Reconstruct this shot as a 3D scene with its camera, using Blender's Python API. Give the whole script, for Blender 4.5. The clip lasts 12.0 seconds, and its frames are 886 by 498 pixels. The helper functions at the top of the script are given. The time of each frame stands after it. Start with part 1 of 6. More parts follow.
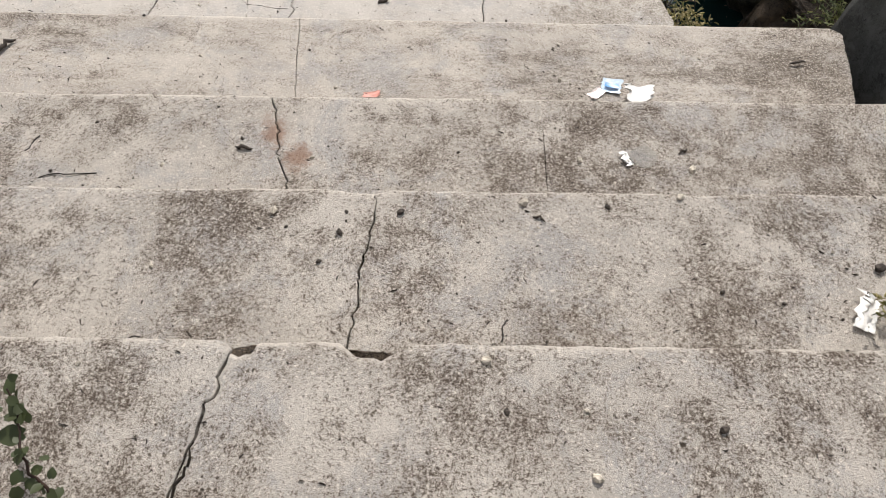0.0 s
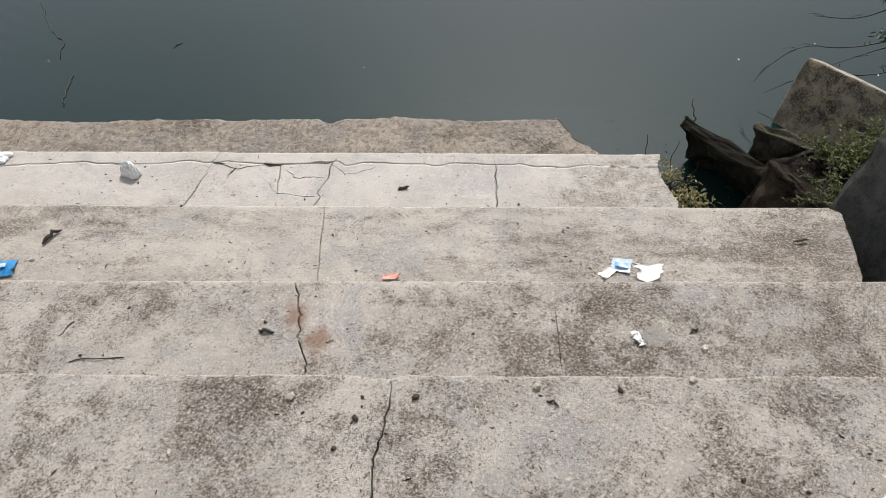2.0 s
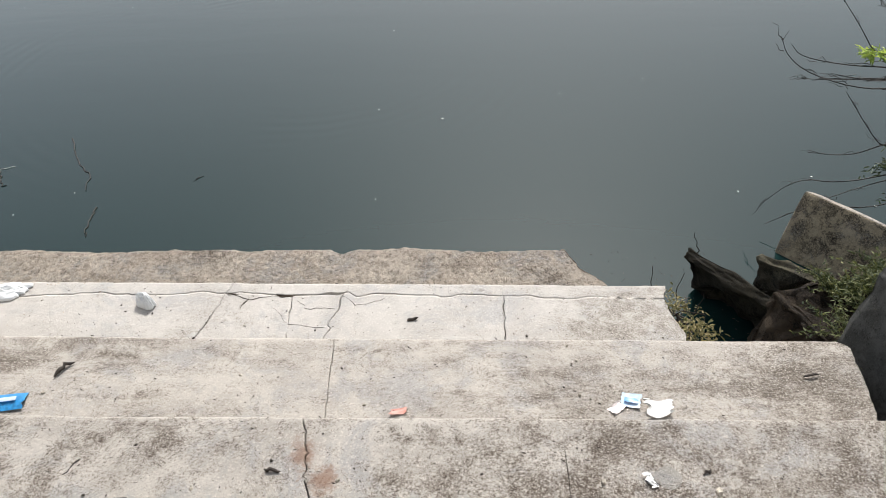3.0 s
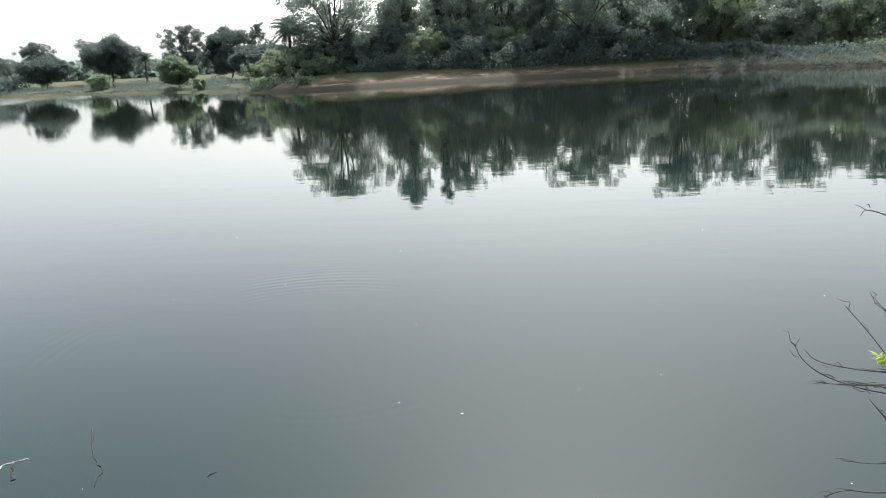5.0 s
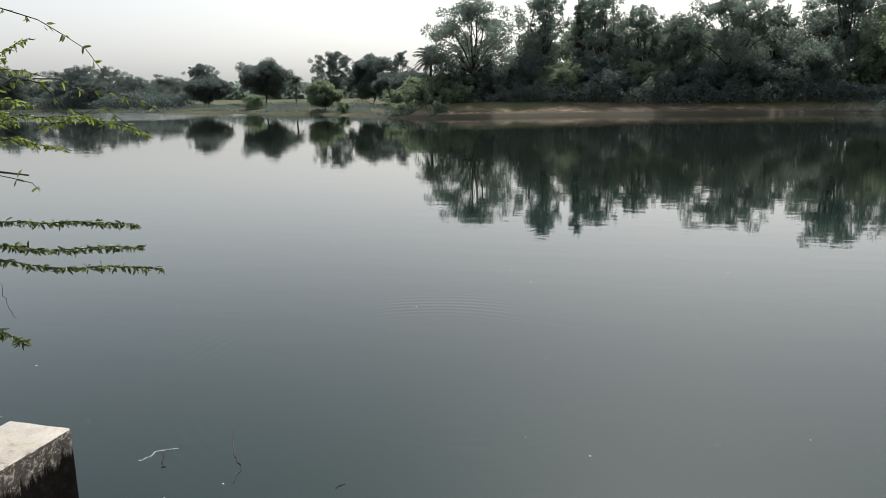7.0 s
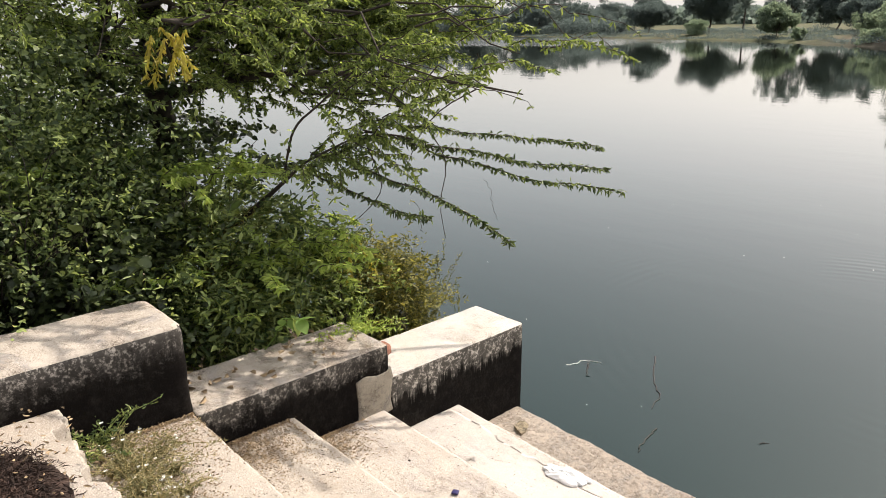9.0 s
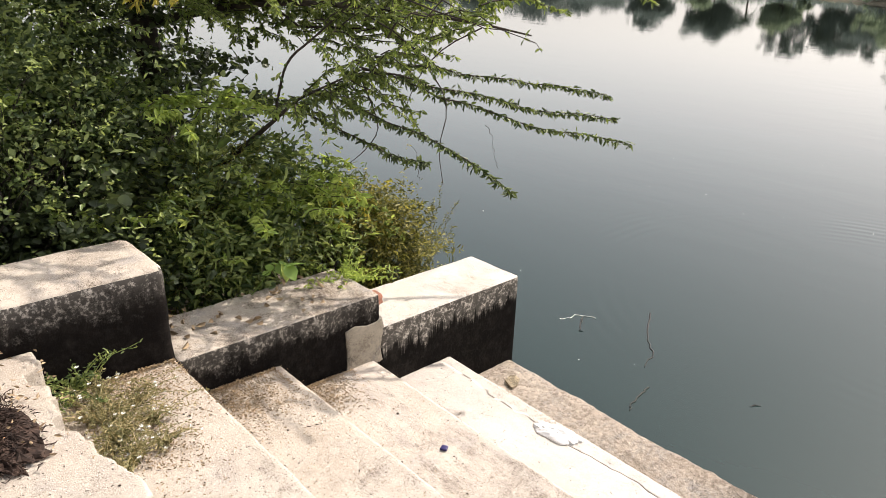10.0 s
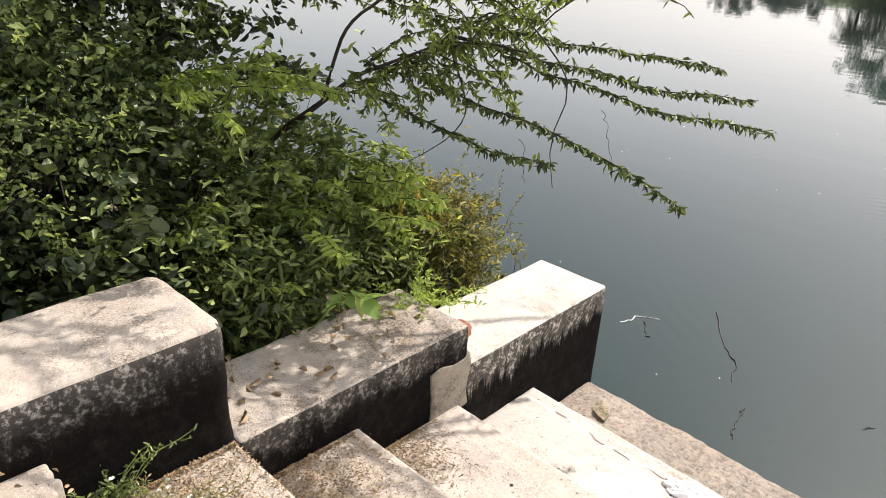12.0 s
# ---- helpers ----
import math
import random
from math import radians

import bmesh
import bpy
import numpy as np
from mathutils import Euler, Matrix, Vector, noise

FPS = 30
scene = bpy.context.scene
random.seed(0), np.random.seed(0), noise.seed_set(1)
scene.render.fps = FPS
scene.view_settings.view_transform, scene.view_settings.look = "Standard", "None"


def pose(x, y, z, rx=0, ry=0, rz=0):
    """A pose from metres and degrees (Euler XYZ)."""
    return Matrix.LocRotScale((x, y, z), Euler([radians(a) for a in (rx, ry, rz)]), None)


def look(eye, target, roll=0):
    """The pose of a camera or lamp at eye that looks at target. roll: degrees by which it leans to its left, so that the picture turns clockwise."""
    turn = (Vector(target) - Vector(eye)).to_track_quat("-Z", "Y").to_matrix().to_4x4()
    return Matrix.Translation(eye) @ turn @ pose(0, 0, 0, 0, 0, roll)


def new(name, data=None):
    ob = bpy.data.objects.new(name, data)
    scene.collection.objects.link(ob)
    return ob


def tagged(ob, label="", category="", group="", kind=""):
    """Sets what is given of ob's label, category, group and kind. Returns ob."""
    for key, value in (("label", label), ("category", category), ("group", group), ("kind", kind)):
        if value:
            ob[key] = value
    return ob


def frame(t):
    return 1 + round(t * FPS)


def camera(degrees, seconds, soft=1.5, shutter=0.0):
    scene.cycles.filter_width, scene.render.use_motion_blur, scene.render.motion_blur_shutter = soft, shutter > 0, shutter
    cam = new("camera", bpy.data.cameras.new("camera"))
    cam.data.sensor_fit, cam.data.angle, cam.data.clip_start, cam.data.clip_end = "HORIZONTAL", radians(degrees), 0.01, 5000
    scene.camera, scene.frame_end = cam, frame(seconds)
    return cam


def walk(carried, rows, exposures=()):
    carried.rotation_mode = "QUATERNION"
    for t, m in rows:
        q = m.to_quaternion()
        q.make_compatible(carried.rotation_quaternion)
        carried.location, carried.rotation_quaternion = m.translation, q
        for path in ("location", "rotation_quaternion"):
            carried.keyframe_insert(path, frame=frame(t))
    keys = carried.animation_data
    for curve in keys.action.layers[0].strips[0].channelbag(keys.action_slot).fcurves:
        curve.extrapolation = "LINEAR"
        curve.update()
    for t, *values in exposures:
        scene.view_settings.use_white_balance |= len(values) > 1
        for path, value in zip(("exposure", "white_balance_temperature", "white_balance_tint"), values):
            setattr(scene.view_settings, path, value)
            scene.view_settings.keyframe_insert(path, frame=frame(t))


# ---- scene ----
cam = camera(63.9, 12.0, soft=0.65)
PATH = [
    (0, (0.169, 1.051, 1.136), (0.142, 2.053, -0.594), -0.5),
    (0.5, (0.187, 1.053, 1.149), (0.144, 2.122, -0.541), -1.0),
    (1, (0.193, 1.055, 1.162), (0.145, 2.216, -0.466), -1.2),
    (1.5, (0.203, 1.056, 1.183), (0.122, 2.315, -0.368), -2.7),
    (2, (0.191, 1.059, 1.205), (0.097, 2.429, -0.249), -3.0),
    (2.5, (0.199, 1.064, 1.237), (0.1, 2.555, -0.092), -2.9),
    (2.7, (0.196, 1.066, 1.248), (0.092, 2.6, -0.031), -2.9),
    (4.3, (0.217, 1.044, 1.373), (0.006, 2.868, 0.579), -3.7),
    (4.5, (0.21, 1.042, 1.372), (0.021, 2.903, 0.663), -2.3),
    (5, (0.222, 1.102, 1.389), (0.055, 3.028, 0.879), -2.9),
    (5.5, (0.186, 1.158, 1.396), (0.071, 3.126, 1.059), -1.2),
    (6, (0.146, 1.167, 1.402), (0.065, 3.151, 1.161), -1.7),
    (6.5, (0.109, 1.136, 1.408), (-0.095, 3.103, 1.109), -1.8),
    (7, (0.094, 1.071, 1.413), (-0.412, 2.959, 0.992), -0.8),
    (7.5, (0.081, 0.996, 1.415), (-0.805, 2.725, 0.938), -0.2),
    (7.7, (0.063, 0.98, 1.415), (-0.984, 2.615, 0.936), -0.3),
    (9.3, (-0.147, 0.958, 1.411), (-1.592, 2.185, 0.776), -0.8),
    (9.5, (-0.158, 0.967, 1.406), (-1.584, 2.191, 0.723), 0.0),
    (10, (-0.253, 1.047, 1.377), (-1.629, 2.297, 0.639), 1.4),
    (10.5, (-0.505, 1.054, 1.362), (-1.913, 2.266, 0.621), 2.3),
    (11, (-0.771, 1.052, 1.297), (-2.099, 2.35, 0.555), 3.2),
    (11.5, (-1.072, 1.074, 1.286), (-2.376, 2.359, 0.481), 1.6),
    (12, (-1.333, 1.135, 1.3), (-2.576, 2.456, 0.457), 2.6),
]
# stops, kelvin and tint along the way
EXPOSURES = [(0, -0.08, 6450, 11), (1.0, -0.12, 6400, 11), (2.0, -0.12, 6300, 10.5), (2.6, 0.05, 6250, 10), (4.3, 0.63, 6250, 7), (4.6, 0.80, 6200, 7), (5.0, 0.80, 6280, 7.5), (5.5, 0.10, 6170, 8), (6.0, -0.15, 6180, 8.5), (6.5, -0.10, 6250, 9.5), (7.0, 0.15, 6450, 10), (7.5, 0.35, 6480, 10), (9.3, 0.68, 6900, 14.5), (12, 0.80, 6740, 15.5)]
walk(cam, [(t, look(eye, target, roll)) for t, eye, target, roll in PATH], EXPOSURES)

# ---- world, sun ----
SUN_EL, SUN_AZ = radians(50), radians(6)      # azimuth from +y towards +x
world = bpy.data.worlds.new("sky")
scene.world = world
world.use_nodes = True
wn = world.node_tree
sky = wn.nodes.new("ShaderNodeTexSky")
sky.sky_type = "NISHITA"
sky.sun_disc = False
sky.sun_elevation, sky.sun_rotation = SUN_EL, SUN_AZ
sky.air_density, sky.dust_density, sky.ozone_density = 1.0, 5.0, 1.0
pale = wn.nodes.new("ShaderNodeHueSaturation")
pale.inputs["Saturation"].default_value = 0.46
wn.links.new(sky.outputs[0], pale.inputs["Color"])
haze = wn.nodes.new("ShaderNodeMix")
haze.data_type = "RGBA"
haze.inputs[0].default_value = 0.28
haze.inputs[7].default_value = (7.3, 7.75, 8.25, 1)
wn.links.new(pale.outputs[0], haze.inputs[6])
# thick haze glows low over the horizon
aim = wn.nodes.new("ShaderNodeSeparateXYZ")
wn.links.new(wn.nodes.new("ShaderNodeTexCoord").outputs["Generated"], aim.inputs[0])
band = wn.nodes.new("ShaderNodeMapRange")
band.interpolation_type = "SMOOTHSTEP"
band.inputs["From Min"].default_value, band.inputs["From Max"].default_value = 0.36, 0.08
band.inputs["To Min"].default_value, band.inputs["To Max"].default_value = 0.0, 1.0
wn.links.new(aim.outputs["Z"], band.inputs["Value"])
glow = wn.nodes.new("ShaderNodeMix")
glow.data_type, glow.blend_type = "RGBA", "MULTIPLY"
glow.inputs[7].default_value = (1.19, 1.185, 1.16, 1)
wn.links.new(band.outputs[0], glow.inputs[0])
wn.links.new(haze.outputs[2], glow.inputs[6])
wn.links.new(glow.outputs[2], wn.nodes["Background"].inputs[0])
wn.nodes["Background"].inputs[1].default_value = 0.135
sun = new("sun", bpy.data.lights.new("sun", "SUN"))
sun.data.energy, sun.data.angle, sun.data.color = 3.7, radians(0.6), (1.0, 0.95, 0.87)
sun.matrix_world = look((0, 0, 0), (-math.cos(SUN_EL) * math.sin(SUN_AZ), -math.cos(SUN_EL) * math.cos(SUN_AZ), -math.sin(SUN_EL)))

# ---- materials ----


class Nodes:
    """A small helper to write node materials."""

    def __init__(self, name, rough=0.8, spec=0.3):
        self.mat = bpy.data.materials.new(name)
        self.mat.use_nodes = True
        self.tree = self.mat.node_tree
        self.bsdf = self.tree.nodes["Principled BSDF"]
        self.bsdf.inputs["Roughness"].default_value = rough
        self.bsdf.inputs["Specular IOR Level"].default_value = spec
        self.tex = self.add("ShaderNodeTexCoord")
        self.pos = self.add("ShaderNodeNewGeometry").outputs["Position"]

    def add(self, kind, **values):
        n = self.tree.nodes.new(kind)
        for key, v in values.items():
            n.inputs[key].default_value = v
        return n

    def link(self, a, b):
        self.tree.links.new(a, b)

    def put(self, socket, v):
        if isinstance(v, (int, float, tuple)):
            socket.default_value = v
        else:
            self.link(v, socket)

    def noise(self, scale, detail=4, rough=0.6, vec=None, stretch=None, distort=0.0):
        n = self.add("ShaderNodeTexNoise", Scale=scale, Detail=detail, Roughness=rough, Distortion=distort)
        v = vec or self.pos
        if stretch:
            m = self.add("ShaderNodeMapping")
            m.inputs["Scale"].default_value = stretch
            self.link(v, m.inputs[0])
            v = m.outputs[0]
        self.link(v, n.inputs["Vector"])
        return n.outputs["Fac"]

    def ramp(self, fac, a, b):
        n = self.add("ShaderNodeMapRange")
        n.interpolation_type = "SMOOTHSTEP"
        n.inputs["From Min"].default_value, n.inputs["From Max"].default_value = a, b
        self.link(fac, n.inputs["Value"])
        return n.outputs[0]

    def math(self, op, a, b=0.0):
        n = self.add("ShaderNodeMath")
        n.operation = op
        self.put(n.inputs[0], a)
        self.put(n.inputs[1], b)
        return n.outputs[0]

    def mix(self, fac, a, b):
        n = self.add("ShaderNodeMix")
        n.data_type = "RGBA"
        self.put(n.inputs[0], fac)
        self.put(n.inputs[6], (*a, 1) if isinstance(a, tuple) else a)
        self.put(n.inputs[7], (*b, 1) if isinstance(b, tuple) else b)
        return n.outputs[2]

    def color(self, c):
        self.put(self.bsdf.inputs["Base Color"], (*c, 1) if isinstance(c, tuple) else c)

    def bump(self, height, strength=0.5, dist=0.01):
        n = self.add("ShaderNodeBump", Strength=strength, Distance=dist)
        self.link(height, n.inputs["Height"])
        self.link(n.outputs[0], self.bsdf.inputs["Normal"])

    def translucent(self, c, fac=0.35):
        """Leaves let light through."""
        t = self.add("ShaderNodeBsdfTranslucent")
        self.put(t.inputs[0], (*c, 1) if isinstance(c, tuple) else c)
        m = self.add("ShaderNodeMixShader", Fac=fac)
        self.link(self.bsdf.outputs[0], m.inputs[1])
        self.link(t.outputs[0], m.inputs[2])
        self.link(m.outputs[0], self.tree.nodes["Material Output"].inputs[0])


def concrete(name, light, mid, dark, amount=0.0, soft=0.12, grain=0.6, streak=None, patch=2.0, relief=0.6, cleaner=0.0, stains=(), rust=None, gravel=0.0):
    """Weathered concrete: gritty lichen whose density follows large blotches, sand grain and paler tilted edges.
    amount: more (+) or fewer (-) stains; cleaner: fewer stains near the parapet; stains: x, y, radius, strength of
    dirty places.
    """
    n = Nodes(name, 0.92, 0.2)
    big = n.noise(patch, 6, 0.65, stretch=streak)
    med = n.noise(9.0, 7, 0.78, stretch=streak)
    fine = n.noise(120, 6, 0.84, distort=0.4)
    speck = n.noise(330, 3, 0.85)

    def part_of(v, k):
        return n.math("MULTIPLY", n.math("SUBTRACT", v, 0.5), k)

    sep = n.add("ShaderNodeSeparateXYZ")
    n.link(n.pos, sep.inputs[0])
    dirt = n.math("ADD", part_of(med, 1.7), part_of(big, 1.9))
    if cleaner:
        dirt = n.math("SUBTRACT", dirt, n.math("MULTIPLY", n.ramp(sep.outputs["X"], -1.5, -2.3), cleaner))
    for x, y, radius, k in stains:
        flat = n.add("ShaderNodeCombineXYZ")
        n.link(sep.outputs["X"], flat.inputs[0])
        n.link(sep.outputs["Y"], flat.inputs[1])
        v = n.add("ShaderNodeVectorMath")
        v.operation = "DISTANCE"
        n.link(flat.outputs[0], v.inputs[0])
        v.inputs[1].default_value = (x, y, 0)
        dirt = n.math("ADD", dirt, n.math("MULTIPLY", n.ramp(n.math("ADD", v.outputs["Value"], part_of(big, 0.9)), radius * 1.3, radius * 0.3), k))
    net = n.add("ShaderNodeTexVoronoi", Scale=78.0)
    net.feature = "DISTANCE_TO_EDGE"
    bend = n.add("ShaderNodeVectorMath")
    bend.operation = "MULTIPLY_ADD"
    rag = n.add("ShaderNodeTexNoise", Scale=70.0, Detail=4.0)
    n.link(n.pos, rag.inputs["Vector"])
    n.link(rag.outputs["Color"], bend.inputs[0])
    bend.inputs[1].default_value = (0.05, 0.05, 0.05)
    n.link(n.pos, bend.inputs[2])
    n.link(bend.outputs[0], net.inputs["Vector"])
    crackle = n.math("MULTIPLY", n.ramp(net.outputs["Distance"], 0.16, 0.03), n.ramp(n.noise(21, 4, 0.7), 0.42, 0.56))
    v = n.math("ADD", n.math("ADD", part_of(fine, 2.7), part_of(speck, 2.4)), n.math("ADD", dirt, n.math("MULTIPLY", crackle, 0.26)))
    grey = tuple(0.92 * sum(mid) / 3 * k for k in (1.02, 0.98, 0.955))
    col = n.mix(n.ramp(n.noise(3.1, 6, 0.7), 0.42, 0.58), light, mid)
    col = n.mix(n.math("MULTIPLY", n.ramp(n.noise(3.7, 7, 0.78, distort=0.8), 0.48, 0.62), 0.7), col, grey)
    if cleaner:
        dust = n.math("MULTIPLY", n.ramp(n.math("ADD", sep.outputs["X"], part_of(med, 1.2)), -1.5, -2.6), min(1.0, cleaner * 2))
        col = n.mix(dust, col, n.mix(n.ramp(n.noise(5.0, 5, 0.7), 0.42, 0.6), (0.52, 0.455, 0.375), (0.45, 0.375, 0.295)))
    # soft dirt in blotches, then gritty growth on it
    cloud = n.math("ADD", dirt, part_of(n.noise(27, 4, 0.75), 0.7))
    col = n.mix(n.math("MULTIPLY", n.ramp(cloud, -0.04 - amount, 0.26 - amount), 0.42), col, tuple(0.45 * a + 0.55 * b for a, b in zip(mid, dark)))
    col = n.mix(n.math("MULTIPLY", n.ramp(v, 0.10 - amount, soft + 0.10 - amount), 0.74), col, dark)
    col = n.mix(n.math("MULTIPLY", n.ramp(v, soft - amount + 0.17, soft - amount + 0.32), 0.8), col, tuple(c * 0.45 for c in dark))
    if gravel:
        # stones of the bare mix, each in its own tone
        stone = n.add("ShaderNodeTexVoronoi", Scale=62.0)
        n.link(n.pos, stone.inputs["Vector"])
        tone = n.add("ShaderNodeSeparateColor")
        n.link(stone.outputs["Color"], tone.inputs[0])
        col = n.mix(n.math("MULTIPLY", n.ramp(tone.outputs[0], 0.55, 0.95), gravel), col, tuple(min(1, c * 1.3) for c in light))
        col = n.mix(n.math("MULTIPLY", n.ramp(tone.outputs[1], 0.55, 0.9), gravel), col, dark)
    # pin holes in drifts
    pin = n.add("ShaderNodeTexVoronoi", Scale=64.0)
    n.link(n.pos, pin.inputs["Vector"])
    hole = n.math("MULTIPLY", n.ramp(n.math("ADD", pin.outputs["Distance"], part_of(speck, 0.12)), 0.20, 0.13), n.ramp(n.math("ADD", n.noise(6.5, 5, 0.75), part_of(big, 0.5)), 0.46, 0.60))
    col = n.mix(n.math("MULTIPLY", hole, grain), col, tuple(c * 0.42 for c in dark))
    # sparse dark specks and pale grains
    spot = n.math("ADD", n.noise(74, 2, 0.5, distort=1.5), part_of(med, 0.35))
    col = n.mix(n.math("MULTIPLY", n.ramp(spot, 0.70, 0.745), grain), col, tuple(c * 0.28 for c in dark))
    col = n.mix(n.math("MULTIPLY", n.ramp(speck, 0.58, 0.70), grain * 0.7), col, tuple(c * 0.7 for c in dark))
    col = n.mix(n.math("MULTIPLY", n.ramp(n.noise(150, 4, 0.8), 0.47, 0.36), 0.85), col, tuple(min(1, c * 1.35) for c in light))
    # faint crazing
    craze = n.add("ShaderNodeTexVoronoi", Scale=7.0)
    craze.feature = "DISTANCE_TO_EDGE"
    warp = n.add("ShaderNodeVectorMath")
    warp.operation = "ADD"
    n.link(n.pos, warp.inputs[0])
    wig = n.add("ShaderNodeTexNoise", Scale=9.0, Detail=5.0)
    n.link(n.pos, wig.inputs["Vector"])
    shrink = n.add("ShaderNodeVectorMath")
    shrink.operation = "SCALE"
    shrink.inputs["Scale"].default_value = 0.16
    n.link(wig.outputs["Color"], shrink.inputs[0])
    n.link(shrink.outputs[0], warp.inputs[1])
    n.link(warp.outputs[0], craze.inputs["Vector"])
    line = n.math("MULTIPLY", n.ramp(craze.outputs["Distance"], 0.010, 0.003), n.ramp(n.noise(2.3, 3), 0.54, 0.62))
    col = n.mix(n.math("MULTIPLY", line, 0.5), col, tuple(c * 0.5 for c in dark))
    # paler where the surface tilts from level, broken up by noise
    face = n.add("ShaderNodeSeparateXYZ")
    n.link(n.add("ShaderNodeNewGeometry").outputs["Normal"], face.inputs[0])
    edge_tint = n.math("MULTIPLY", n.ramp(face.outputs["Z"], 0.95, 0.8), n.ramp(n.noise(14, 6, 0.75), 0.48, 0.56))
    col = n.mix(n.math("MULTIPLY", edge_tint, 0.55), col, tuple(min(1, c * 1.2) for c in light))
    for spot_at, radius in rust or ():
        v = n.add("ShaderNodeVectorMath")
        v.operation = "DISTANCE"
        n.link(n.pos, v.inputs[0])
        v.inputs[1].default_value = spot_at
        near = n.math("ADD", v.outputs["Value"], n.math("ADD", part_of(n.noise(14, 6, 0.8), 0.22), part_of(fine, 0.12)))
        col = n.mix(n.math("MULTIPLY", n.ramp(near, radius, radius * 0.1), 0.7), col, (0.25, 0.135, 0.085))
    n.color(col)
    h = n.math("ADD", n.math("ADD", fine, n.math("MULTIPLY", speck, 0.8)), n.math("ADD", n.math("MULTIPLY", n.ramp(spot, 0.68, 0.74), -0.7), n.math("MULTIPLY", hole, -0.5)))
    n.bump(h, relief, 0.010)
    return n.mat


DIRTY = [(0.45, 2.32, 0.42, 0.24), (1.15, 2.30, 0.30, 0.22), (0.72, 1.74, 0.18, 0.14), (0.30, 1.42, 0.14, 0.10), (-0.5, 1.40, 0.18, 0.14)]
TREAD = concrete("weathered_concrete", (0.535, 0.490, 0.436), (0.44, 0.40, 0.355), (0.142, 0.106, 0.078), -0.034, 0.13, 0.95, cleaner=0.36, relief=0.7,
                 stains=DIRTY, rust=[((-0.35, 2.36, -0.46), 0.075), ((-0.27, 2.27, -0.46), 0.06)])
TREAD_LOW = concrete("smoother_concrete", (0.475, 0.432, 0.382), (0.40, 0.362, 0.322), (0.165, 0.132, 0.102), -0.10, 0.16, 0.6, (0.5, 1.4, 1), 1.6, 0.5, 0.16,
                     stains=[(1.40, 2.80, 0.34, 0.30), (0.55, 2.72, 0.4, 0.10), (-0.85, 2.85, 0.3, 0.10)])
TREAD_WHITE = concrete("lime_washed_concrete", (0.485, 0.450, 0.412), (0.43, 0.397, 0.362), (0.24, 0.205, 0.165), -0.25, 0.20, 0.35, None, 1.6, 0.4, 0.06, stains=[(0.88, 3.36, 0.34, 0.46), (0.55, 3.2, 0.2, 0.25)])
TREAD_RAW = concrete("raw_brown_concrete", (0.55, 0.475, 0.395), (0.44, 0.365, 0.295), (0.12, 0.092, 0.068), -0.17, 0.14, 0.8, None, 2.6, 1.2, 0.1, gravel=0.45)
# mossy colour, also lowered for shade on the sides away from the sun
RUBBLE = concrete("shaded_mossy_rubble", (0.13, 0.115, 0.08), (0.06, 0.053, 0.038), (0.016, 0.015, 0.011), 0.10, 0.2, 0.7, None, 3.0, 1.0)
FRAGMENT = concrete("brown_stained_face", (0.44, 0.365, 0.25), (0.29, 0.24, 0.165), (0.06, 0.05, 0.038), 0.06, 0.16, 0.6, None, 2.4, 0.9)
# the slab's shadowed face is put into this near-black rock colour
SHADED_ROCK = concrete("shaded_mossy_rock", (0.045, 0.039, 0.027), (0.018, 0.016, 0.012), (0.006, 0.005, 0.004), 0.10, 0.2, 0.6, None, 3.0, 1.0)
# the leaning block's shade is part of this dark grey
SHADY_BLOCK = concrete("shaded_grey_block", (0.085, 0.085, 0.08), (0.06, 0.06, 0.056), (0.025, 0.024, 0.022), -0.02, 0.25, 0.3, None, 1.5, 0.4)
SOIL_BROWN = concrete("soil_brown", (0.17, 0.13, 0.095), (0.11, 0.083, 0.06), (0.03, 0.023, 0.017), 0.08, 0.2, 0.8, None, 3.0, 1.0)
SOIL = concrete("dark_soil", (0.08, 0.06, 0.042), (0.045, 0.034, 0.025), (0.015, 0.012, 0.009), 0.08, 0.2, 0.8, None, 3.0, 1.0)
WALL_TOP = concrete("parapet_top", (0.46, 0.41, 0.35), (0.36, 0.315, 0.265), (0.15, 0.115, 0.085), 0.03, 0.2, 0.5, None, 2.2, 0.5)
WALL_TOP_WHITE = concrete("parapet_top_white", (0.54, 0.507, 0.46), (0.47, 0.435, 0.385), (0.28, 0.245, 0.205), -0.12, 0.2, 0.35, None, 2.2, 0.4)


